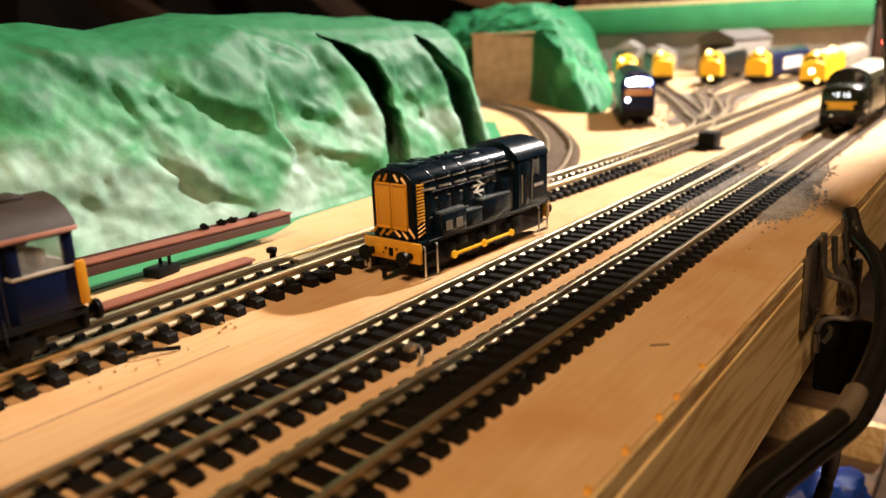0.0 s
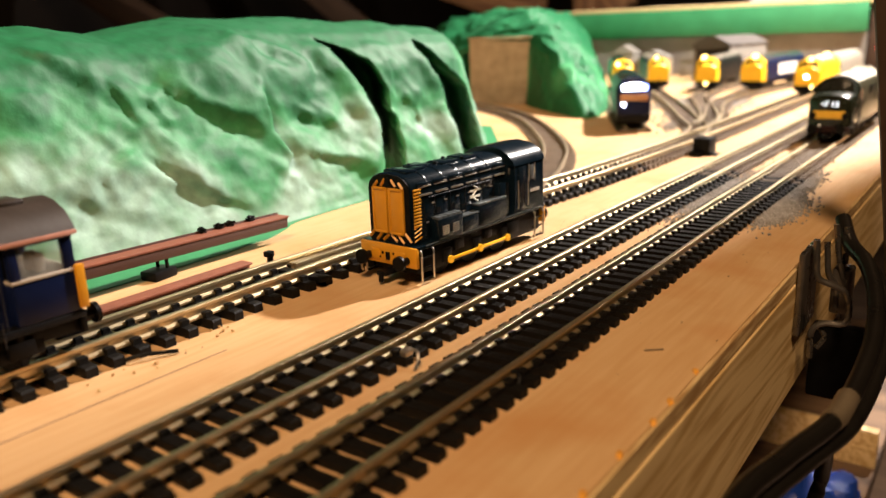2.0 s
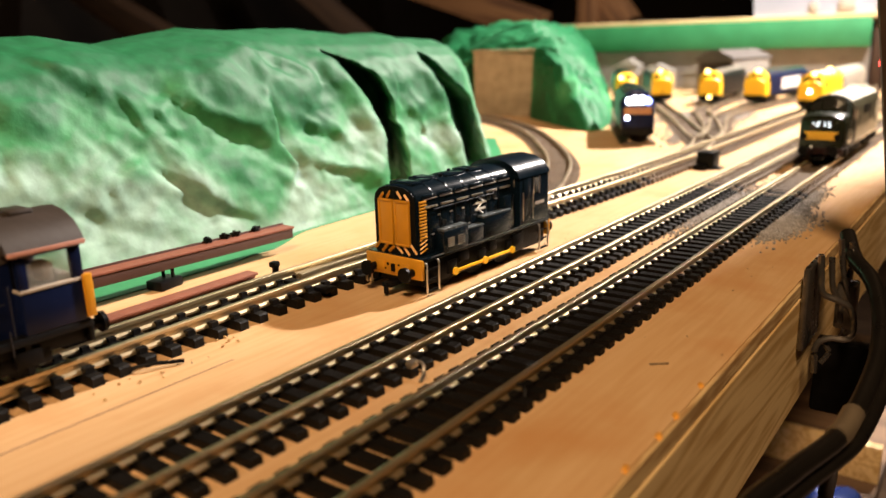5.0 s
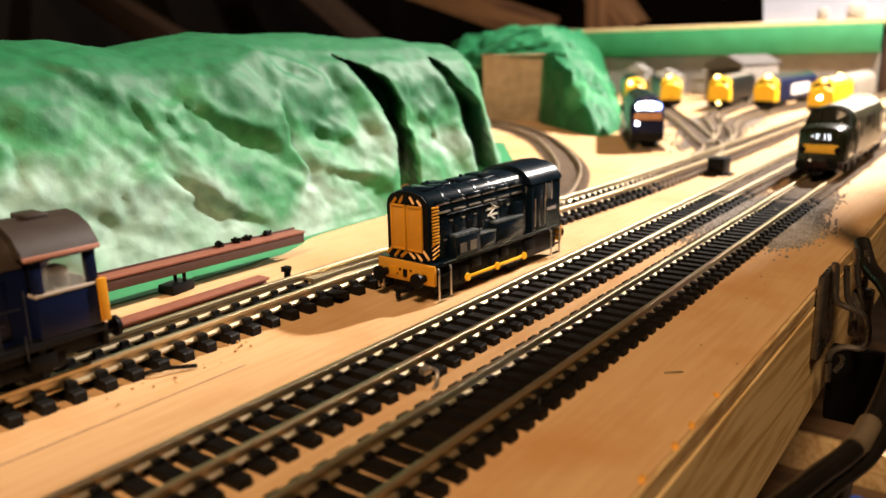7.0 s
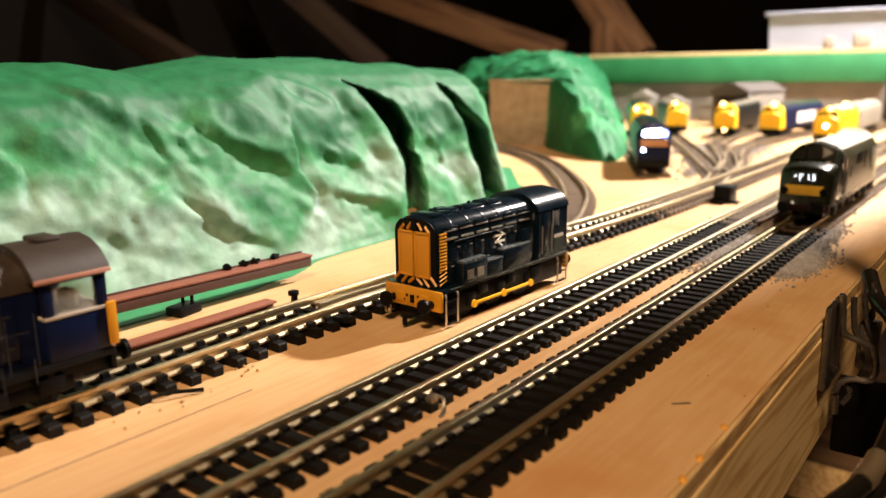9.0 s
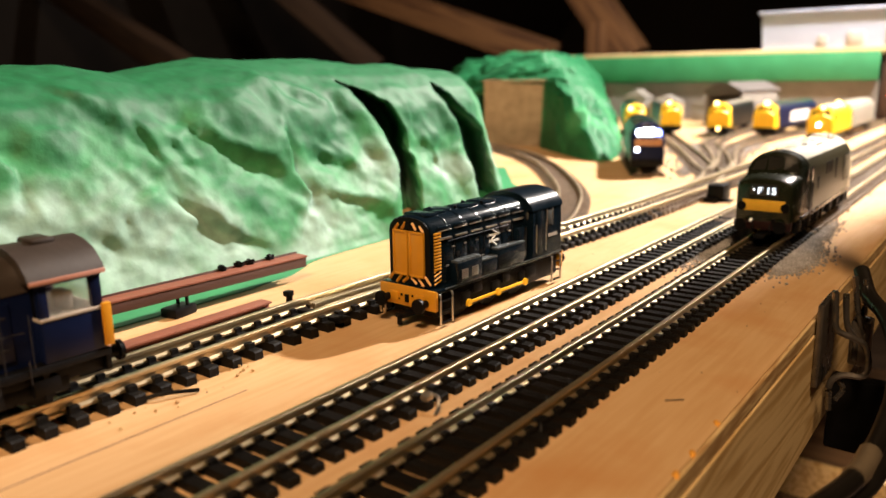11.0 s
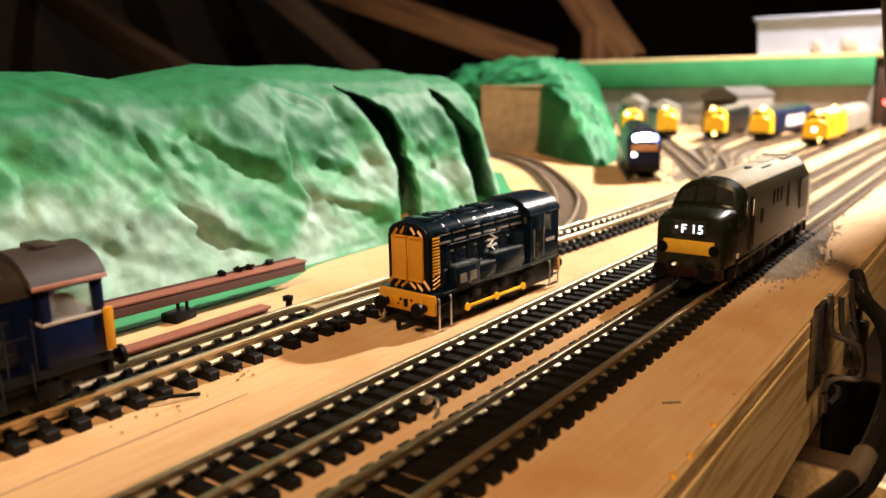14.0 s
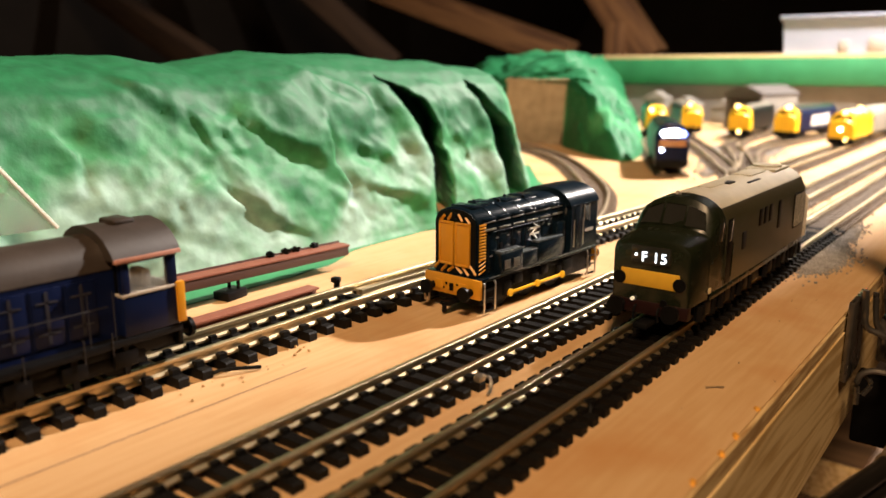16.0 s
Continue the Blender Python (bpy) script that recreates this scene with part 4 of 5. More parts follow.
        part("window_frame", boxes((s * 8.5 - 0.12, s * 8.5 + 0.12, 45.3, 45.6, 16.1, 20.3), (s * 8.5 - 0.12, s * 8.5 + 0.12, 48.2, 48.5, 16.1, 20.3)), STEELWIRE, cab)
        part("cab_door", boxes((s * 8.5 - 0.12, s * 8.5 + 0.12, 40.6, 44.0, 9.6, 20.2), bevel=0.1), BLUE08, cab)
        for y in (40.0, 44.6):
            part("grab_rail", rod(B(), (s * 8.9, y, 10.4), (s * 8.9, y, 17.2), 0.16, 6), STEELWIRE, cab)
        part("number_bars", boxes((s * 8.62 - 0.03, s * 8.62 + 0.03, 46.0, 50.4, 13.4, 14.2)), SHEDGREY, cab)
        part("end_window", boxes((s * 3.2, s * 7.0, 38.8, 39.06, 18.6, 21.6), bevel=0.05), GLASS, cab)
    # two-way arrow emblem, as plain bars
    bm = boxes((6.72, 6.86, 22.2, 26.2, 17.0, 17.5), (6.72, 6.86, 22.2, 26.2, 15.6, 16.1))
    for y0, z0, y1, z1 in ((23.0, 16.1, 24.6, 17.0), (23.6, 18.4, 25.4, 17.4), (25.2, 14.6, 23.4, 15.7)):
        rod(bm, (6.79, y0, z0), (6.79, y1, z1), 0.24, 4)
    part("emblem", bm, WHITE, bonnet, "white emblem of plain bars")
    # running gear
    for y in (11.4, 23.2, 35.0):
        wheel_set(t, y, 4.4, 5.4)
        for s in (-1, 1):
            part("crank", boxes((s * 7.6 - 0.35, s * 7.6 + 0.35, y - 0.1, y + 1.3, 2.6, 5.2), bevel=0.2), BLACK, t)
            part("axlebox", boxes((s * 7.6 - 0.5, s * 7.6 + 0.5, y - 1.6, y + 1.6, 3.2, 6.6), bevel=0.3), BLACK, t)
    for s in (-1, 1):
        bm = boxes((s * 8.2 - 0.25, s * 8.2 + 0.25, 11.8, 36.0, 3.3, 4.05), bevel=0.15)
        for y in (11.4, 23.2, 35.0):
            rod(bm, (s * 7.9, y + 0.7, 3.68), (s * 8.6, y + 0.7, 3.68), 0.95, 12)
        part("coupling_rod", bm, BRIGHTYEL, t, "yellow coupling rod")
        bm = boxes((s * 7.9 - 0.4, s * 7.9 + 0.4, 36, 41, 4.2, 7.6), (s * 7.9 - 0.4, s * 7.9 + 0.4, 14, 17.5, 5.4, 8.0), (s * 7.9 - 0.4, s * 7.9 + 0.4, 25.8, 29, 5.4, 8.0), bevel=0.3)
        part("spring_gear", bm, BLACK, t)
    for s in (-1, 1):
        for y in (1.2, 48.0):
            st = part("steps", boxes((s * 8.3 - 0.3, s * 8.3 + 0.3, y, y + 4.2, 1.0, 1.5), (s * 8.3 - 0.3, s * 8.3 + 0.3, y, y + 4.2, 3.6, 4.0), (s * 8.3 - 0.3, s * 8.3 + 0.3, y, y + 4.2, 6.0, 6.4), bevel=0.1), BLACK, t)
            for yy in (y, y + 4.2):
                part("stile", sweep(B(), smooth_path([(s * 8.7, yy, 1.0), (s * 8.75, yy, 5), (s * 8.75, yy, 7.6), (s * 8.2, yy, 8.3)], 0.6), 0.24, 6), STEELWIRE, st, "bare metal step rail")

    stretch_up(t, 9.2, 1.09)


shunter()


DULLWIRE = mat("dull_wire", (0.035, 0.035, 0.04), 0.4, 0.5)


def navy_loco():
    """Bonnet diesel seen from its cab end; the cab end at y = 0, bonnet running to -y, wheels on z = 0."""
    t = thing("bonnet_locomotive", "navy bonnet model diesel with brown roof and yellow cab end", "model locomotive", mpose(-43.8, -31.5, 4.7))
    part("underframe", boxes((-7.5, 7.5, -94, -0.5, 3.6, 6.6), bevel=0.3), BLACK, t)
    part("solebar", boxes((-8.8, 8.8, -95, 0, 6.2, 7.4), bevel=0.2), BLACK, t)
    cp = [(-8.7, 7.4), (8.7, 7.4), (8.7, 19.8), (8.2, 20.9), (6.2, 22.9), (3.4, 24.2), (0, 24.7), (-3.4, 24.2), (-6.2, 22.9), (-8.2, 20.9), (-8.7, 19.8)]
    # cab: lower panel, corner posts, roof
    cab = part("cab", boxes((-8.7, 8.7, -11.0, -0.3, 7.4, 14.2), bevel=0.4), NAVY, t)
    part("waist_line", boxes((-8.85, 8.85, -11.1, -0.2, 14.0, 14.5), bevel=0.1), SHEDGREY, cab, "thin grey waist line")
    for x in (-8.6, 7.4):
        for y0, y1 in ((-11.0, -9.4), (-2.2, -0.4)):
            part("pillar", boxes((x, x + 1.2, y0, y1, 14.2, 20.2), bevel=0.15), NAVY, cab)
    part("header", boxes((-8.65, 8.65, -11, -0.3, 19.3, 20.4), bevel=0.15), NAVY, cab)
    for s in (-1, 1):
        part("window", boxes((s * 8.2 - 0.06, s * 8.2 + 0.06, -9.4, -2.2, 14.5, 19.4)), GLASS, cab, "clear cab side window")
    part("end_window", boxes((-7.2, 7.2, -0.9, -0.75, 14.6, 19.4)), GLASS, cab)
    part("bulkhead", boxes((-7.6, 7.6, -10.9, -10.2, 14.2, 20), bevel=0.1), BLACK, cab)
    part("seat", boxes((2.4, 6.4, -6, -4, 14.2, 17.4), (-4, 1, -9, -6, 14.2, 16.6), bevel=0.5), SHEDGREY, cab)
    roof = [(x * 1.03, z + 0.25) for x, z in cp if z > 19]
    part("roof", loft(B(), [ring(roof, -12.2), ring(roof, 0.4)]), BROWNROOF, cab, "weathered brown cab roof")
    part("gutter", boxes((8.75, 9.15, -12.2, 0.4, 19.7, 20.4), (-9.15, -8.75, -12.2, 0.4, 19.7, 20.4), bevel=0.1), mat("faded_pink_gutter", (0.45, 0.22, 0.17), 0.5), cab, "faded pink gutter line")
    part("end_panel", boxes((-8.2, 8.4, -0.3, 0.5, 7.6, 14.0), bevel=0.2), YELLOW, cab, "yellow cab end panel")
    part("end_edge", boxes((8.2, 9.2, -0.9, 0.7, 7.8, 14.8), bevel=0.2), YELLOW, cab, "yellow cab corner edge")
    # bonnet
    bp = [(-6.4, 7.4), (6.4, 7.4), (6.4, 18.4), (6.0, 20.2), (4.6, 22.0), (2.4, 23.0), (0, 23.3), (-2.4, 23.0), (-4.6, 22.0), (-6.0, 20.2), (-6.4, 18.4)]
    bon = part("bonnet", loft(B(), [ring(bp, -90), ring(bp, -11.0)]), NAVY, t)
    rp = [(x * 1.02, z + 0.2) for x, z in bp if z > 18]
    part("roof", loft(B(), [ring(rp, -90), ring(rp, -11.0)]), BROWNROOF, bon)
    part("roof_hatch", boxes((-2.6, 2.6, -8.0, -4.0, 24.4, 25.4), bevel=0.4), BROWNROOF, cab)
    part("fan", rod(B(), (0, -34, 22.8), (0, -34, 23.9), 4.2, 20), BROWNROOF, bon)
    for k in range(13):
        y = -14.5 - k * 5.6
        part("bonnet_door", boxes((6.3, 6.62, y - 4.9, y, 8.6, 17.6), bevel=0.12), NAVY, bon)
    bm = B()
    for k in range(13):
        y = -14.5 - k * 5.6
        for z in (10.6, 15.4):
            box(bm, 6.6, 6.75, y - 4.2, y - 0.8, z, z + 0.3)
        box(bm, 6.6, 6.75, y - 2.7, y - 2.2, 9.2, 17.2)
    part("door_trim", bm, mat("slate_trim", (0.015, 0.017, 0.028), 0.5), bon, "slate grey door edges")
    part("handrail", rod(B(), (7.3, -13, 12.9), (7.3, -88, 12.9), 0.11, 6), DULLWIRE, bon)
    for y in (-13.5, -18.4, -28, -42):
        part("grab_rail", rod(B(), (8.8, y, 5.0), (8.8, y, 9.0), 0.12, 6), DULLWIRE, t)
    for y in (-12.6, -17.0):
        part("handrail", rod(B(), (8.4, y, 7.4), (8.4, y, 15.6), 0.10, 6), DULLWIRE, t)
    # buffers and bogies
    for s in (-1, 1):
        b = part("buffer", rod(B(), (s * 5.8, 0, 5.4), (s * 5.8, 2.6, 5.4), 0.9, 12), BLACK, t)
        part("buffer_head", rod(B(), (s * 5.8, 2.6, 5.4), (s * 5.8, 3.4, 5.4), 1.8, 16), BLACK, b)
    part("buffer_beam", boxes((-8.4, 8.4, -0.8, 0.2, 3.4, 7.2), bevel=0.2), BLACK, t)
    part("coupling", boxes((-1.4, 1.4, -2, 3.6, 0.8, 2.0), bevel=0.2), BLACK, t)
    for yb in (-20, -72):
        bg = part("bogie", boxes((-7.6, -6.4, yb - 13, yb + 13, 2.0, 4.6), (6.4, 7.6, yb - 13, yb + 13, 2.0, 4.6), (-6, 6, yb - 3, yb + 3, 2, 5), bevel=0.3), BLACK, t)
        bm = B()
        for y in (yb - 9, yb, yb + 9):
            box(bm, 7.4, 8.4, y - 2.2, y + 2.2, 2.4, 5.4, bevel=0.3)
            box(bm, 7.8, 8.3, y - 0.5, y + 0.5, 1.0, 6.2)
        part("axlebox", bm, BLACK, bg)
        for y in (yb - 9, yb + 9):
            wheel_set(bg, y, 3.7, 5.3)

    stretch_up(t, 6.0, 1.07)


navy_loco()


def text_part(name, body, size, m, material, parent):
    cu = bpy.data.curves.new(name, "FONT")
    cu.body, cu.size, cu.extrude = body, size * 0.001, 0.00006
    cu.align_x, cu.align_y = "CENTER", "CENTER"
    tmp = bpy.data.objects.new(name, cu)
    me = bpy.data.meshes.new_from_object(tmp)
    bpy.data.objects.remove(tmp)
    me.materials.clear()
    me.materials.append(material)
    ob = new(name, me)
    ob.parent, ob.matrix_local = parent, m
    return ob


def green_loco():
    """Nose-ended main line diesel; the nose front at y = 0, wheels on z = 0, running towards -y."""
    t = thing("main_line_locomotive", "dark green model diesel with yellow panel and lit headcode", "model locomotive")
    W = 9.1
    side = [(-W, 6.2), (W, 6.2), (W + 0.15, 12), (W, 18.6), (W - 0.35, 20.4), (7.4, 22.9), (5.0, 24.6), (2.4, 25.5), (0, 25.8), (-2.4, 25.5), (-5.0, 24.6), (-7.4, 22.9), (-W + 0.35, 20.4), (-W, 18.6), (-W - 0.15, 12)]
    # Body side in the lightened green that stands for lamp sheen; cab and nose stay dark.
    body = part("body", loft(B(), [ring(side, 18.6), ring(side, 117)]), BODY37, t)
    rp = [(x * 1.008, z + 0.12) for x, z in side if z > 20.5]
    part("roof", loft(B(), [ring(rp, 18.7), ring(rp, 117)]), ROOF37, body, "weathered grey-brown roof")
    # cab with raked windscreens
    def sec(y, ztop, zs, w):
        out = [(-w, 6.2), (w, 6.2), (w + 0.1, 12)]
        for k in range(12):
            a = math.pi * k / 11
            out.append((w * math.cos(a), zs + (ztop - zs) * math.sin(a) ** 0.8))
        out.append((-w - 0.1, 12))
        return ring(out, y)
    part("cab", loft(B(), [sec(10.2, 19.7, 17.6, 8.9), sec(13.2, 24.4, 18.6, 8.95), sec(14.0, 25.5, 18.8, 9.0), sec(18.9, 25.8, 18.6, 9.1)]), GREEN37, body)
    # nose
    def nose(y, w, zt, zs):
        out = [(-w, 5.8), (w, 5.8), (w, 12)]
        for k in range(12):
            a = math.pi * k / 11
            out.append((w * math.cos(a), zs + (zt - zs) * math.sin(a) ** 0.75))
        out.append((-w, 12))
        return ring(out, y)
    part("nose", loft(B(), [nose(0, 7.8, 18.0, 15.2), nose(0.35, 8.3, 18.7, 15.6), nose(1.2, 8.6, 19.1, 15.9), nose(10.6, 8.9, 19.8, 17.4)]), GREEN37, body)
    # windscreens, two flat panes with a pillar
    for s, a0, a1 in ((-1, -2.7, -7.3), (1, 2.7, 7.3), (0, -2.3, 2.3)):
        bm = B()
        v = [bm.verts.new(p) for p in ((a0, 10.72, 20.2), (a1, 11.0, 20.2 - 0.3 * abs(s)), (a1 * 0.88 if s else a1, 12.95, 24.0 - 1.3 * abs(s)), (a0, 13.0, 24.1))]
        bm.faces.new(v)
        r = bmesh.ops.extrude_face_region(bm, geom=bm.faces[:])
        for q in r["geom"]:
            if isinstance(q, bmesh.types.BMVert):
                q.co.y -= 0.32
        part("windscreen", bm, SMOKED, body, "dark windscreen pane", smooth=False)
        fr = [(a0, 10.35, 20.1), (a1, 10.65, 20.1 - 0.3 * abs(s)), (a1 * 0.88 if s else a1, 12.6, 24.1 - 1.3 * abs(s)), (a0, 12.65, 24.2), (a0, 10.35, 20.1)]
        part("windscreen_frame", sweep(B(), fr, 0.15, 5), GREEN37, body, smooth=False)
    for s in (-1, 1):
        part("side_window", boxes((s * 9.08 - 0.1, s * 9.08 + 0.1, 14.4, 17.2, 16.8, 20.6), bevel=0.1), SMOKED, body)
        part("cab_door", boxes((s * 9.15 - 0.12, s * 9.15 + 0.12, 19.8, 23.6, 7.0, 20.8), bevel=0.15), BLACK, body, "dark cab side door")
        part("door_light", boxes((s * 9.2 - 0.12, s * 9.2 + 0.12, 20.5, 22.6, 16.0, 20.2), bevel=0.1), SMOKED, body)
        for y in (18.9, 24.2):
            part("grab_rail", rod(B(), (s * 9.35, y, 8.0), (s * 9.35, y, 15.5), 0.13, 6), GREEN37, body)
        bm = B()
        for y, w2, z0, z1 in ((52, 4, 16, 20), (58, 4, 16, 20), (64, 4, 16, 20), (76, 4, 13, 20), (34, 5, 12.5, 16.5)):
            box(bm, s * 9.2 - 0.1, s * 9.2 + 0.1, y, y + w2, z0, z1, bevel=0.12)
        part("side_grille", bm, BLACK, body)
        part("rear_grille", boxes((s * 9.22 - 0.15, s * 9.22 + 0.15, 101, 112, 10.5, 19.8), bevel=0.2), BLACK, body)
        bm = B()
        for k in range(7):
            box(bm, s * 9.32 - 0.1, s * 9.32 + 0.1, 101.8 + k * 1.45, 102.3 + k * 1.45, 11, 19.4)
        part("slat", bm, ROOF37, body)
        part("valance", boxes((s * 9.0 - 0.3, s * 9.0 + 0.3, 11, 117, 5.3, 6.6), bevel=0.2), GREEN37, body)
        part("lamp_bracket", boxes((s * 9.3 - 0.2, s * 9.3 + 0.2, 9.5, 10.8, 7.0, 8.2), bevel=0.2), CREAM, body)
    # front: yellow panel, headcode box, discs, lower lamp
    part("yellow_panel", boxes((-6.4, 6.4, -0.28, 0.2, 9.0, 12.3), bevel=0.12), PANELYEL, body, "small yellow warning panel")
    for s in (-1, 1):
        part("nose_grille", rod(B(), (s * 6.5, -0.4, 10.3), (s * 6.5, 0.5, 10.3), 1.35, 18), BLACK, body)
    hb = part("headcode_box", boxes((-4.3, 4.3, -0.4, 0.3, 13.6, 17.2), bevel=0.25), SMOKED, body, "dark glazed headcode box")
    flip = pose(0, 0, 0, 90, 0, 0)
    for ch, x in (("F", -1.2), ("1", 1.3), ("5", 3.0)):
        text_part("headcode_digit", ch, 3.05, Matrix.Translation((x * 0.001, -0.0006, 0.0156)) @ flip, DIGIT, hb)
    part("headcode_dot", rod(B(), (-3.1, -0.55, 15.4), (-3.1, -0.35, 15.4), 0.3, 10), DIGIT, hb)
    part("marker_lamp", rod(B(), (-3.4, -0.7, 6.2), (-3.4, 0.4, 6.2), 0.4, 14), LENS, body, "pale lower marker lamp")
    part("marker_lamp", rod(B(), (3.4, -0.5, 6.2), (3.4, 0.4, 6.2), 0.75, 14), BLACK, body)
    bb = part("buffer_beam", boxes((-8.7, 8.7, -0.3, 1.6, 3.2, 6.0), bevel=0.3), RED, t, "very dark red buffer beam")
    for s in (-1, 1):
        b = part("buffer", rod(B(), (s * 5.9, 0, 4.9), (s * 5.9, -2.6, 4.9), 1.0, 12), BLACK, t)
        part("buffer_head", rod(B(), (s * 5.9, -2.6, 4.9), (s * 5.9, -3.4, 4.9), 1.9, 16), BLACK, b)
        part("pipe", sweep(B(), smooth_path([(s * 2.6, -0.3, 5.0), (s * 2.6, -1.2, 4.2), (s * 2.7, -1.2, 2.2)], 0.5), 0.3, 6), BLACK, bb)
    part("coupling", boxes((-1.5, 1.5, -4.0, 2, 1.0, 2.2), bevel=0.25), BLACK, t)
    # rear nose, bare cream
    part("rear_nose", loft(B(), [nose(116.6, 8.8, 19.8, 17.2), nose(125.4, 8.5, 19.0, 15.9), nose(126.4, 7.8, 18.0, 15.2)]), CREAM, body, "pale cream far nose end")
    # roof fittings
    for r in ((-4.2, 4.2, 98, 112, 25.3, 25.95), (-2.4, 2.4, 74, 88, 25.5, 26.1), (-1.6, 1.6, 34, 46, 25.5, 26.0)):
        part("roof_panel", boxes(r, bevel=0.25), ROOF37, body)
    part("fan_grille", rod(B(), (0, 105, 26.0), (0, 105, 26.5), 3.9, 22), ROOF37, body)
    part("exhaust_port", boxes((0.6, 2.6, 50, 55, 25.4, 25.95), (3.4, 4.4, 60, 70, 24.7, 25.2), bevel=0.1), BLACK, body)
    part("horn", rod(B(), (-1, 16.5, 25.6), (-1, 14.9, 26.2), 0.45, 8), SHEDGREY, body)
    shorten(t, 22, 126.4, 95)
    # tanks and bogies
    part("tank", boxes((-8.0, 8.0, 43, 52, 1.6, 5.8), bevel=0.6), BLACK, t)
    for yb in (24, 71):
        bg = part("bogie", boxes((-8.2, -6.6, yb - 17, yb + 17, 2.6, 5.0), (6.6, 8.2, yb - 17, yb + 17, 2.6, 5.0), (-6.5, 6.5, yb - 4, yb + 4, 2.4, 6), bevel=0.3), BLACK, t)
        for k, y in enumerate((yb - 13, yb, yb + 13)):
            wheel_set(bg, y, 3.75, 5.3)
            bm = boxes((7.9, 9.0, y - 1.9, y + 1.9, 2.2, 5.2), (-9.0, -7.9, y - 1.9, y + 1.9, 2.2, 5.2), bevel=0.35)
            part("axlebox", bm, BLACK, bg)
            bm = B()
            for s in (-1, 1):
                for yy in (y - 3.8, y + 3.8):
                    rod(bm, (s * 8.4, yy, 1.6), (s * 8.4, yy, 5.0), 1.0, 8)
            part("spring", bm, BLACK, bg)
    stretch_up(t, 5.0, 1.055)
    return t


GREEN = green_loco()


def yard_loco(x, y, rz, label, body, face, roof, length, lamps, stripe=None):
    """Parked main line diesel on the far sidings, front at y = 0."""
    t = thing("yard_locomotive", label, "model locomotive", mpose(x, y, 3.6, rz), group="locomotives parked on the far sidings")
    W = 9.0
    sp = [(-W, 6), (W, 6), (W, 19), (W - 0.6, 21), (6.6, 23.6), (3, 25.4), (0, 25.7), (-3, 25.4), (-6.6, 23.6), (-W + 0.6, 21), (-W, 19)]
    b = part("body", loft(B(), [ring(sp, 9), ring(sp, length)]), body, t)
    cabs = [ring([(px * 0.93, 6 + (pz - 6) * 0.66) for px, pz in sp], 0), ring([(px * 0.97, 6 + (pz - 6) * 0.72) for px, pz in sp], 1.5), ring([(px, 6 + (pz - 6) * 0.98) for px, pz in sp], 4.0), ring(sp, 11)]
    c = part("cab", loft(B(), cabs), face, b)
    rp = [(px * 1.01, pz + 0.15) for px, pz in sp if pz > 21]
    part("roof", loft(B(), [ring(rp, 11), ring(rp, length)]), roof, b)
    for s in (-1, 1):
        bm = B()
        v = [bm.verts.new(p) for p in ((0.6 * s, 1.55, 19.3), (6.6 * s, 1.75, 18.6), (5.8 * s, 3.3, 22.2), (0.6 * s, 3.35, 23.6))]
        bm.faces.new(v)
        r = bmesh.ops.extrude_face_region(bm, geom=bm.faces[:])
        for q in r["geom"]:
            if isinstance(q, bmesh.types.BMVert):
                q.co.y -= 0.5
        part("windscreen", bm, SMOKED, c, smooth=False)
        part("side_window", boxes((s * 9 - 0.15, s * 9 + 0.15, 5.6, 9, 15, 19.6), bevel=0.1), SMOKED, c)
        if stripe:
            part("stripe", boxes((s * 9.05 - 0.1, s * 9.05 + 0.1, length * 0.35, length * 0.8, 9, 18)), stripe, b)
    part("underframe", boxes((-7.5, 7.5, 1, length, 3.4, 6.2), bevel=0.3), BLACK, t)
    part("buffer_beam", boxes((-8.6, 8.6, -0.4, 1.2, 2.8, 6.2), bevel=0.3), BLACK, t)
    for s in (-1, 1):
        part("buffer", rod(B(), (s * 5.8, 0, 4.8), (s * 5.8, -3, 4.8), 1.5, 12), BLACK, t)
    for yb in (20, length - 20):
        part("bogie", boxes((-8, 8, yb - 14, yb + 14, 1.0, 4.0), bevel=0.5), BLACK, t)
        for y2 in (yb - 9, yb + 9):
            wheel_set(t, y2, 3.7, 5.3)
    if stripe is TEAL:
        part("nose_panel", boxes((-7.2, 7.2, -0.5, 0.3, 13.4, 17.0), bevel=0.2), ORANGE, c, "orange nose panel")
    for lx, lz, r, m in lamps:
        part("lamp", rod(B(), (lx, -0.9, lz), (lx, 3.5, lz), r * 0.72, 16), m, c, "glowing loco lamp")
    return t


yard_loco(-76, 303, 26, "blue model diesel with glaring white cab lights", NAVY, NAVY, BLUE08, 88, [(-5.5, 11.5, 1.6, LAMPWHITE), (-4.6, 20.4, 2.6, LAMPWHITE), (-1.4, 20.8, 3.0, LAMPWHITE), (2.0, 20.8, 3.0, LAMPWHITE), (5.2, 20.4, 2.6, LAMPBLUE)], TEAL)
yard_loco(-182, 535, 26, "turquoise model diesel with yellow front and warm lamp", TEAL, BRIGHTYEL, BLUE08, 88, [(-4, 21.5, 2.6, LAMPWARM)])
yard_loco(-161, 563, 26, "yellow-fronted model diesel parked on the outer siding", NAVY, BRIGHTYEL, ROOFGREY, 118, [(-2, 25.5, 2.2, LAMPWARM), (0, 8, 1.2, BLACK)])
yard_loco(-120, 560, 6, "yellow-fronted dark model diesel standing before the shed", BLACK, BRIGHTYEL, ROOFGREY, 118, [(-2, 25.5, 2.4, LAMPWARM), (0.5, 4.6, 2.2, LAMPWARM)])
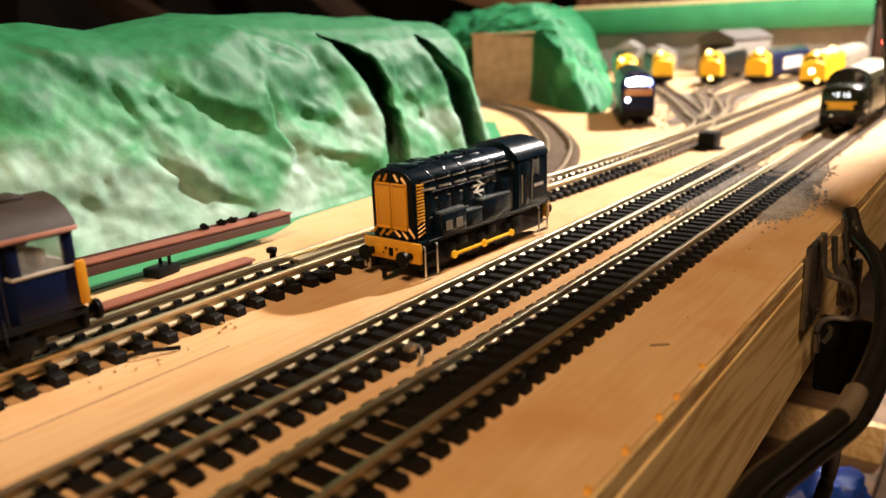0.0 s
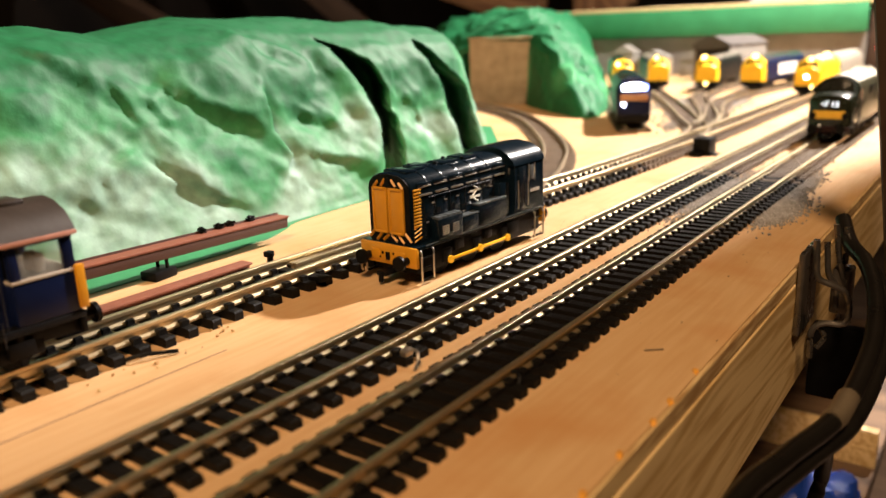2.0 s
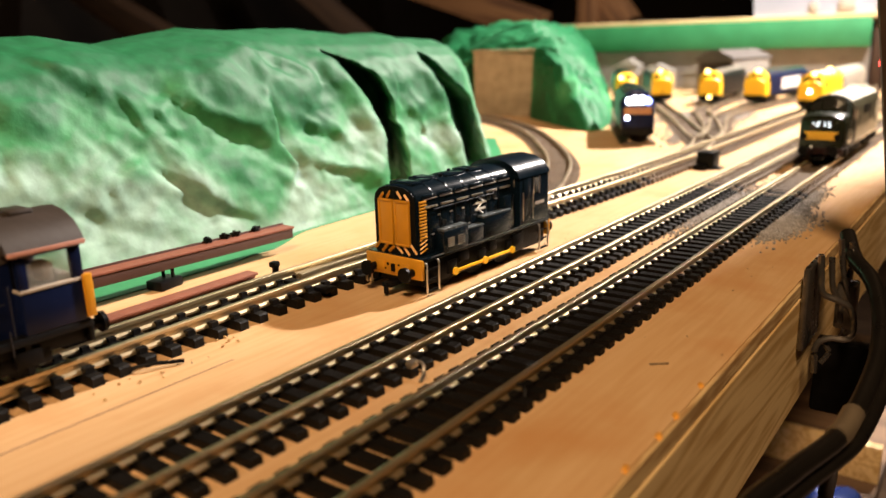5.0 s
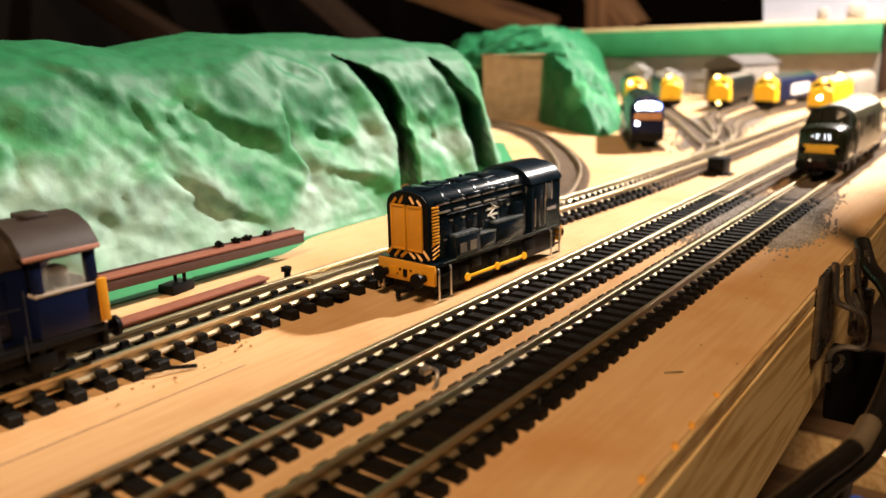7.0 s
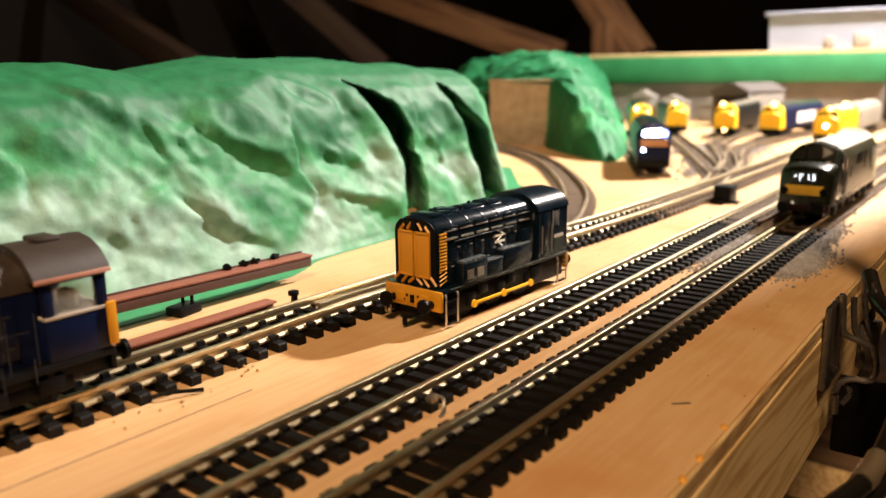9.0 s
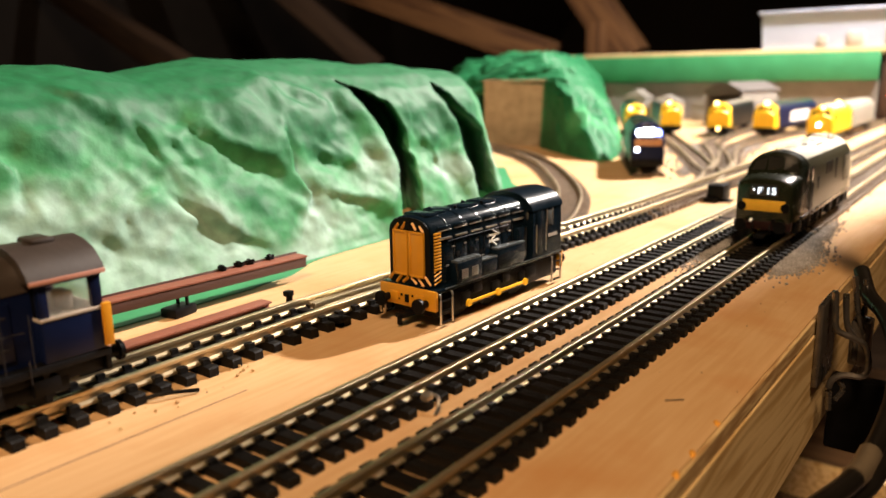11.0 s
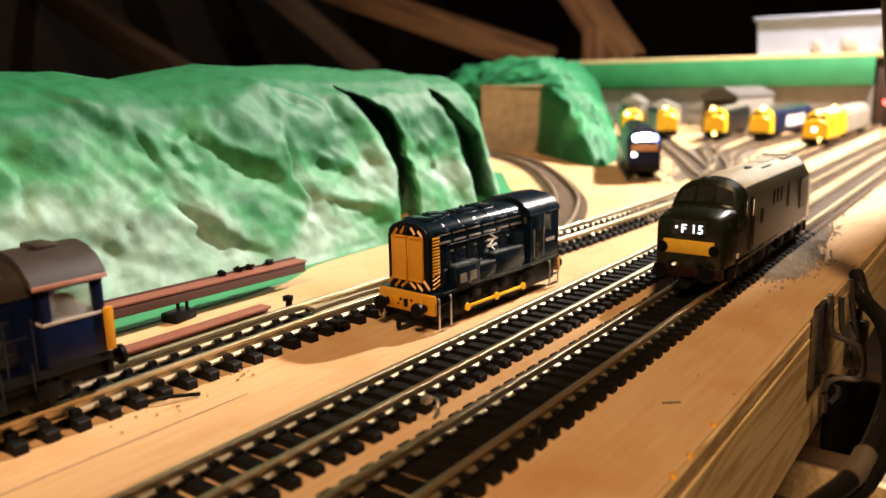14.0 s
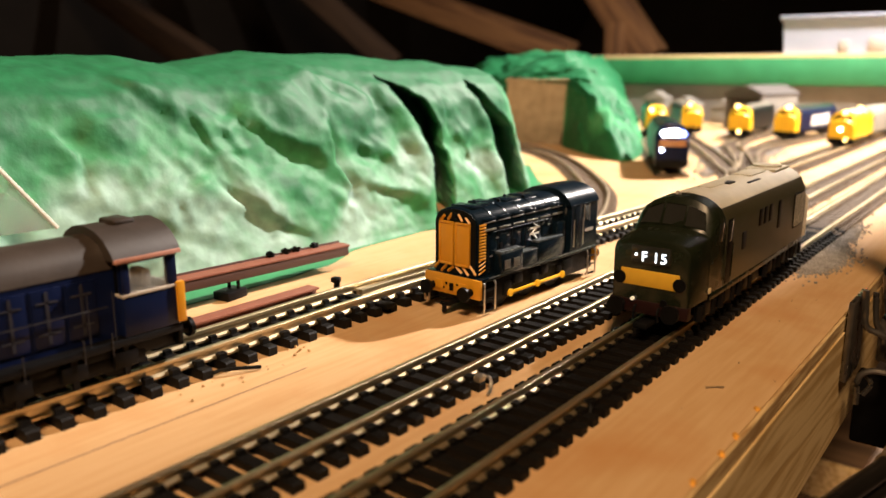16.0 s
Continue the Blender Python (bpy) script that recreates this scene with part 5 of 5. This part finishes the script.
yard_loco(-85, 564, -3, "yellow-fronted blue model diesel with white side stripe", NAVY, BRIGHTYEL, BLUE08, 118, [(2, 25.5, 2.4, LAMPWARM), (-5, 4.5, 1.0, BLACK)], WHITE)
yard_loco(-34.5, 520, 0, "yellow model diesel with cold white headlight on the main siding", BRIGHTYEL, BRIGHTYEL, CREAM, 60, [(-0.5, 12.5, 2.0, LAMPWHITE), (1.5, 24.8, 1.8, LAMPWARM), (4.0, 5.2, 2.0, LAMPWARM)])
yard_loco(-35, 586, 0, "yellow and grey model diesel coupled behind the yellow one", WEATHERGREY, BRIGHTYEL, WEATHERGREY, 118, [(0, 25.5, 2.4, LAMPWARM)])

# engine shed
es = thing("engine_shed", "grey model engine shed with pitched roof and dark doorway", "model building", mpose(-160, 700, 0, -14))
part("wall", boxes((-20, -18, 0, 70, 0, 34), (18, 20, 0, 70, 0, 34), (-20, 20, 68, 70, 0, 34), bevel=0.3), GREYWALL, es)
part("lintel", boxes((-20, 20, 0, 2, 31, 35), bevel=0.3), SHEDROOF, es)
bm = B()
prism(bm, [(-21, 34), (21, 34), (21, 36), (4, 44), (-4, 44), (-21, 36)], -2, 72)
part("roof", bm, SHEDROOF, es, "weathered grey clipped roof", smooth=False)
for x, w, h, m, lab in ((-250, 34, 20, STONE, "small brown model building against the backscene"), (-205, 24, 18, GREYWALL, "small pale model building against the backscene"), (-285, 26, 26, GREYWALL, "tall brown model building against the backscene")):
    hs = thing("model_building", lab, "model building", mpose(x, 775, 0, 5))
    part("wall", boxes((-w / 2, w / 2, 0, 26, 0, h), bevel=0.3), m, hs)
    bm = B()
    prism(bm, [(-w / 2 - 1.5, h), (w / 2 + 1.5, h), (0, h + 9)], -1, 27)
    part("roof", bm, GREYWALL, hs, smooth=False)
for x, y, z in ((-12, 690, 30), (10, 770, 32), (-20, 800, 24)):
    tl = thing("signal_lamp", "small glowing red signal lamp on a thin post", "signal", mpose(x, y, 0))
    part("post", rod(B(), (0, 0, 0), (0, 0, z), 0.8, 8), BLACK, tl)
    part("lens", rod(B(), (0, -1.6, z), (0, 0.5, z), 2.0, 14), LAMPRED, tl)

# ---- girders and oddments by the hill ----
g1 = thing("girder", "long brown plastic girder propped on small blocks beside the hill", "girder", mpose(-76.2, -62, 5.6, -0.5, -0.95))
part("top_flange", boxes((-2.3, 2.3, 0, 112, 2.9, 3.5), bevel=0.15), RUST, g1)
# Lip and webs take the darkened brown, so their shade is in the colour.
part("lip", boxes((-2.6, -2.2, 0, 112, 2.7, 4.0), bevel=0.1), RUSTDARK, g1)
part("web", boxes((1.0, 2.1, 0, 111.6, 0.3, 3.0), bevel=0.1), RUSTDARK, g1)
part("back_web", boxes((-2.1, -1.2, 0, 111.6, 0.3, 3.0), bevel=0.1), RUSTDARK, g1)
g2 = thing("girder", "shorter brown plastic girder lying against the siding", "girder", mpose(-60.3, -76, 0.2, 0.2))
part("top_flange", boxes((-2.0, 2.0, 0, 100, 1.7, 2.3), bevel=0.15), RUST, g2)
part("web", boxes((-0.5, 1.0, 0, 99.8, 0.5, 1.8), bevel=0.1), RUST, g2)
part("bottom_flange", boxes((-2.0, 2.0, 0, 100, 0, 0.7), bevel=0.15), RUST, g2)
for x, y, top in ((-75.5, 9.0, 4.7), (-76, -45, 5.6)):
    bk = thing("support_block", "small grey-black block propping the girder", "block", mpose(x, y, 0, 10))
    part("foot", boxes((-2.6, 2.6, -3.6, 3.6, 0, 2.4), bevel=0.5), BLACK, bk)
    part("neck", boxes((1.2, 1.9, 1.0, 1.7, 2.2, top), (-1.9, -1.2, 1.0, 1.7, 2.2, top), bevel=0.15), BLACK, bk)
for i, (x, y) in enumerate(((-79.5, 24), (-79.6, 29.5), (-79.4, 33), (-79.8, 40))):
    od = thing("axle_set", "tiny black plastic wheel fitting beside the girder", "fitting", mpose(-77.4, y, 9.0 - 0.0166 * (y + 62), 30 * i))
    part("bar", rod(B(), (-1.4, 0, 0.8), (1.4, 0, 1.1), 0.38, 8), BLACK, od)
    part("disc", rod(B(), (-0.6, 0, 0.9), (0.2, 0, 1.0), 0.75, 12), BLACK, od)
    part("stand", boxes((-1.0, 1.0, -0.8, 0.8, 0, 0.8), bevel=0.2), BLACK, od)
bxc = thing("clear_tray", "clear plastic tray with bright rim lying on the hill", "plastic tray", mpose(-80, -60, 28, -4, 0, 4))
lo, hi = [(-18, -36), (14, -36), (14, 23), (-18, 23)], [(-12, -30), (7, -30), (7, 10), (-12, 10)]
bm = B()
loft(bm, [[(x, y, 0) for x, y in lo], [(x, y, 19) for x, y in hi]])
part("wall", bm, HAZE, bxc, smooth=False)
part("rim", sweep(B(), [(7, -30, 19), (7, 10, 19), (-12, 10, 19)], 0.4, 6), WHITE, bxc)
part("corner_edge", sweep(B(), [(14, 23, 0), (7, 10, 19)], 0.4, 6), WHITE, bxc)
part("packing", boxes((-14, 10, -33, 6, 0.6, 9), bevel=3), PLASTIC, bxc, "white packing inside the tray")

# ---- outside the board edge: clips, cables, post, things below ----
CABLEA = [(58.5, 104, 9.5), (61.5, 97, 5.5), (66.0, 90, 3.4), (69.0, 82, 0.4), (71.0, 72, -3.1), (71.6, 60, -6.6), (70.2, 40, -10.2), (66.0, 20, -9.8), (63.0, 0, -9.5), (62.0, -40, -16)]
cl = thing("bracket_clips", "bent dull steel bracket clips fixed to the side of the batten", "bracket")
part("plate", boxes((52.7, 54.2, 88, 104, -16, 4), bevel=0.4), CLIPSTEEL, cl)
part("channel", boxes((58.4, 62.6, 97, 103, -12, -1), bevel=0.6), CLIPSTEEL, cl)
part("block", boxes((54.3, 66.5, 101, 106, -36, -17), bevel=0.8), BLACK, cl, "black backing block")
for pts, r in (([(55.4, 92, 6.6), (55.8, 92, 2), (56.4, 92, -2.2), (59.4, 93, -3.8), (62.0, 94, -5.4), (63.2, 94, -9.2), (62.6, 93, -12.6), (58.4, 92, -13.0), (56.2, 91, -15.2), (56.4, 91, -22)], 0.75),
               ([(57.0, 96, 5.4), (57.4, 96, 1), (58.0, 96, -2.4), (59.6, 97, -5.6), (59.8, 97, -11)], 0.7),
               ([(58.4, 97, 9.6), (59.2, 97, 4), (60.2, 97, -0.6), (61.6, 98, -6)], 0.7),
               ([(60.6, 98, 9.0), (60.8, 98, 3.6), (60.8, 98, -1.6), (61.8, 98, -9), (61.2, 98, -15)], 0.7),
               ([(57.4, 93, -14.4), (58.8, 93, -16.6), (57.4, 92, -19.4)], 0.6)):
    part("bent_arm", sweep(B(), smooth_path(pts, 0.7), r, 8), CLIPSTEEL, cl)
for pts, r, lab in ((CABLEA, 1.75, "thick black cable sagging under the board edge"),
                    ([(x + 1.5, y + 7, z - 4.5) for x, y, z in CABLEA[2:]], 1.5, "black cable hanging beside the thick one"),
                    ([(66, 60, -24), (64, 70, -44), (58, 50, -80), (50, 20, -110), (44, -60, -130)], 1.6, "thin black cable hanging below the board")):
    cb = thing("cable", lab, "cable")
    part("lead", sweep(B(), smooth_path(pts, 3), r, 12), CABLE, cb)
tie = thing("cable_tie", "pale tape band round the thick cable", "cable tie")
part("band", sweep(B(), [(70.7, 46, -9.2), (70.2, 40, -10.2), (69.6, 37, -10.2)], 1.95, 12), OLDRAIL, tie)
ps = thing("post", "slim dark stained post leaning beside the board", "post", mpose(66.8, 112, 0, 0, 0, -8))
part("shaft", boxes((0, 7, 0, 9, -735, 1500), bevel=2), POSTWOOD, ps)
# Added out of view: blocks the far lamp to shade the board's near right.
shade_blocker = thing("post", "unseen upright added to shade the near right of the board", "post", mpose(87.5, 415, 0))
part("shaft", boxes((0, 42, 0, 40, -740, 1700), bevel=1), POSTWOOD, shade_blocker)
lb = thing("cross_bearer", "pine cross bearer under the layout board", "timber")
part("timber", boxes((-400, 35.5, 210, 232, -50, -3.8), bevel=0.8), BATTEN, lb)
ls = thing("lower_shelf", "dusty brown shelf in shade below the layout", "shelf")
part("plank", boxes((-300, 56, 120, 520, -172, -160), bevel=1), FLOORBOARD, ls)
part("front_lip", boxes((-300, 56, 300, 306, -160, -140), bevel=1), BATTEN, ls)
bb = thing("blue_crate", "crumpled blue plastic sack below the layout", "plastic sack", mpose(39, 232, -160, 15))
bm = B()
bmesh.ops.create_icosphere(bm, subdivisions=4, radius=1.0)
for v in bm.verts:
    k = 1 + 0.35 * noise.noise(v.co * 1.7) + 0.2 * abs(noise.noise(v.co * 4.3))
    v.co = Vector((v.co.x * 22 * k, v.co.y * 16 * k, max(0.0, 12 + v.co.z * 17 * k)))
part("sack", bm, BLUEPLASTIC, bb)

# ---- movement ----
RUN = [(0.0, 297), (1.0, 290.5), (2.0, 284), (3.0, 278.5), (4.0, 270.5), (4.5, 265), (5.75, 251), (7.0, 235.5), (8.0, 218), (9.0, 198.5), (10.25, 171.5), (11.5, 143.5), (12.0, 132.5), (12.5, 121.5), (13.0, 111), (13.5, 100.5), (14.0, 90), (14.5, 79), (15.0, 68), (15.5, 55), (16.0, 41.5)]


def motions():
    walk(GREEN, [(t, mpose(XB, y, 3.6)) for t, y in RUN])


motions()
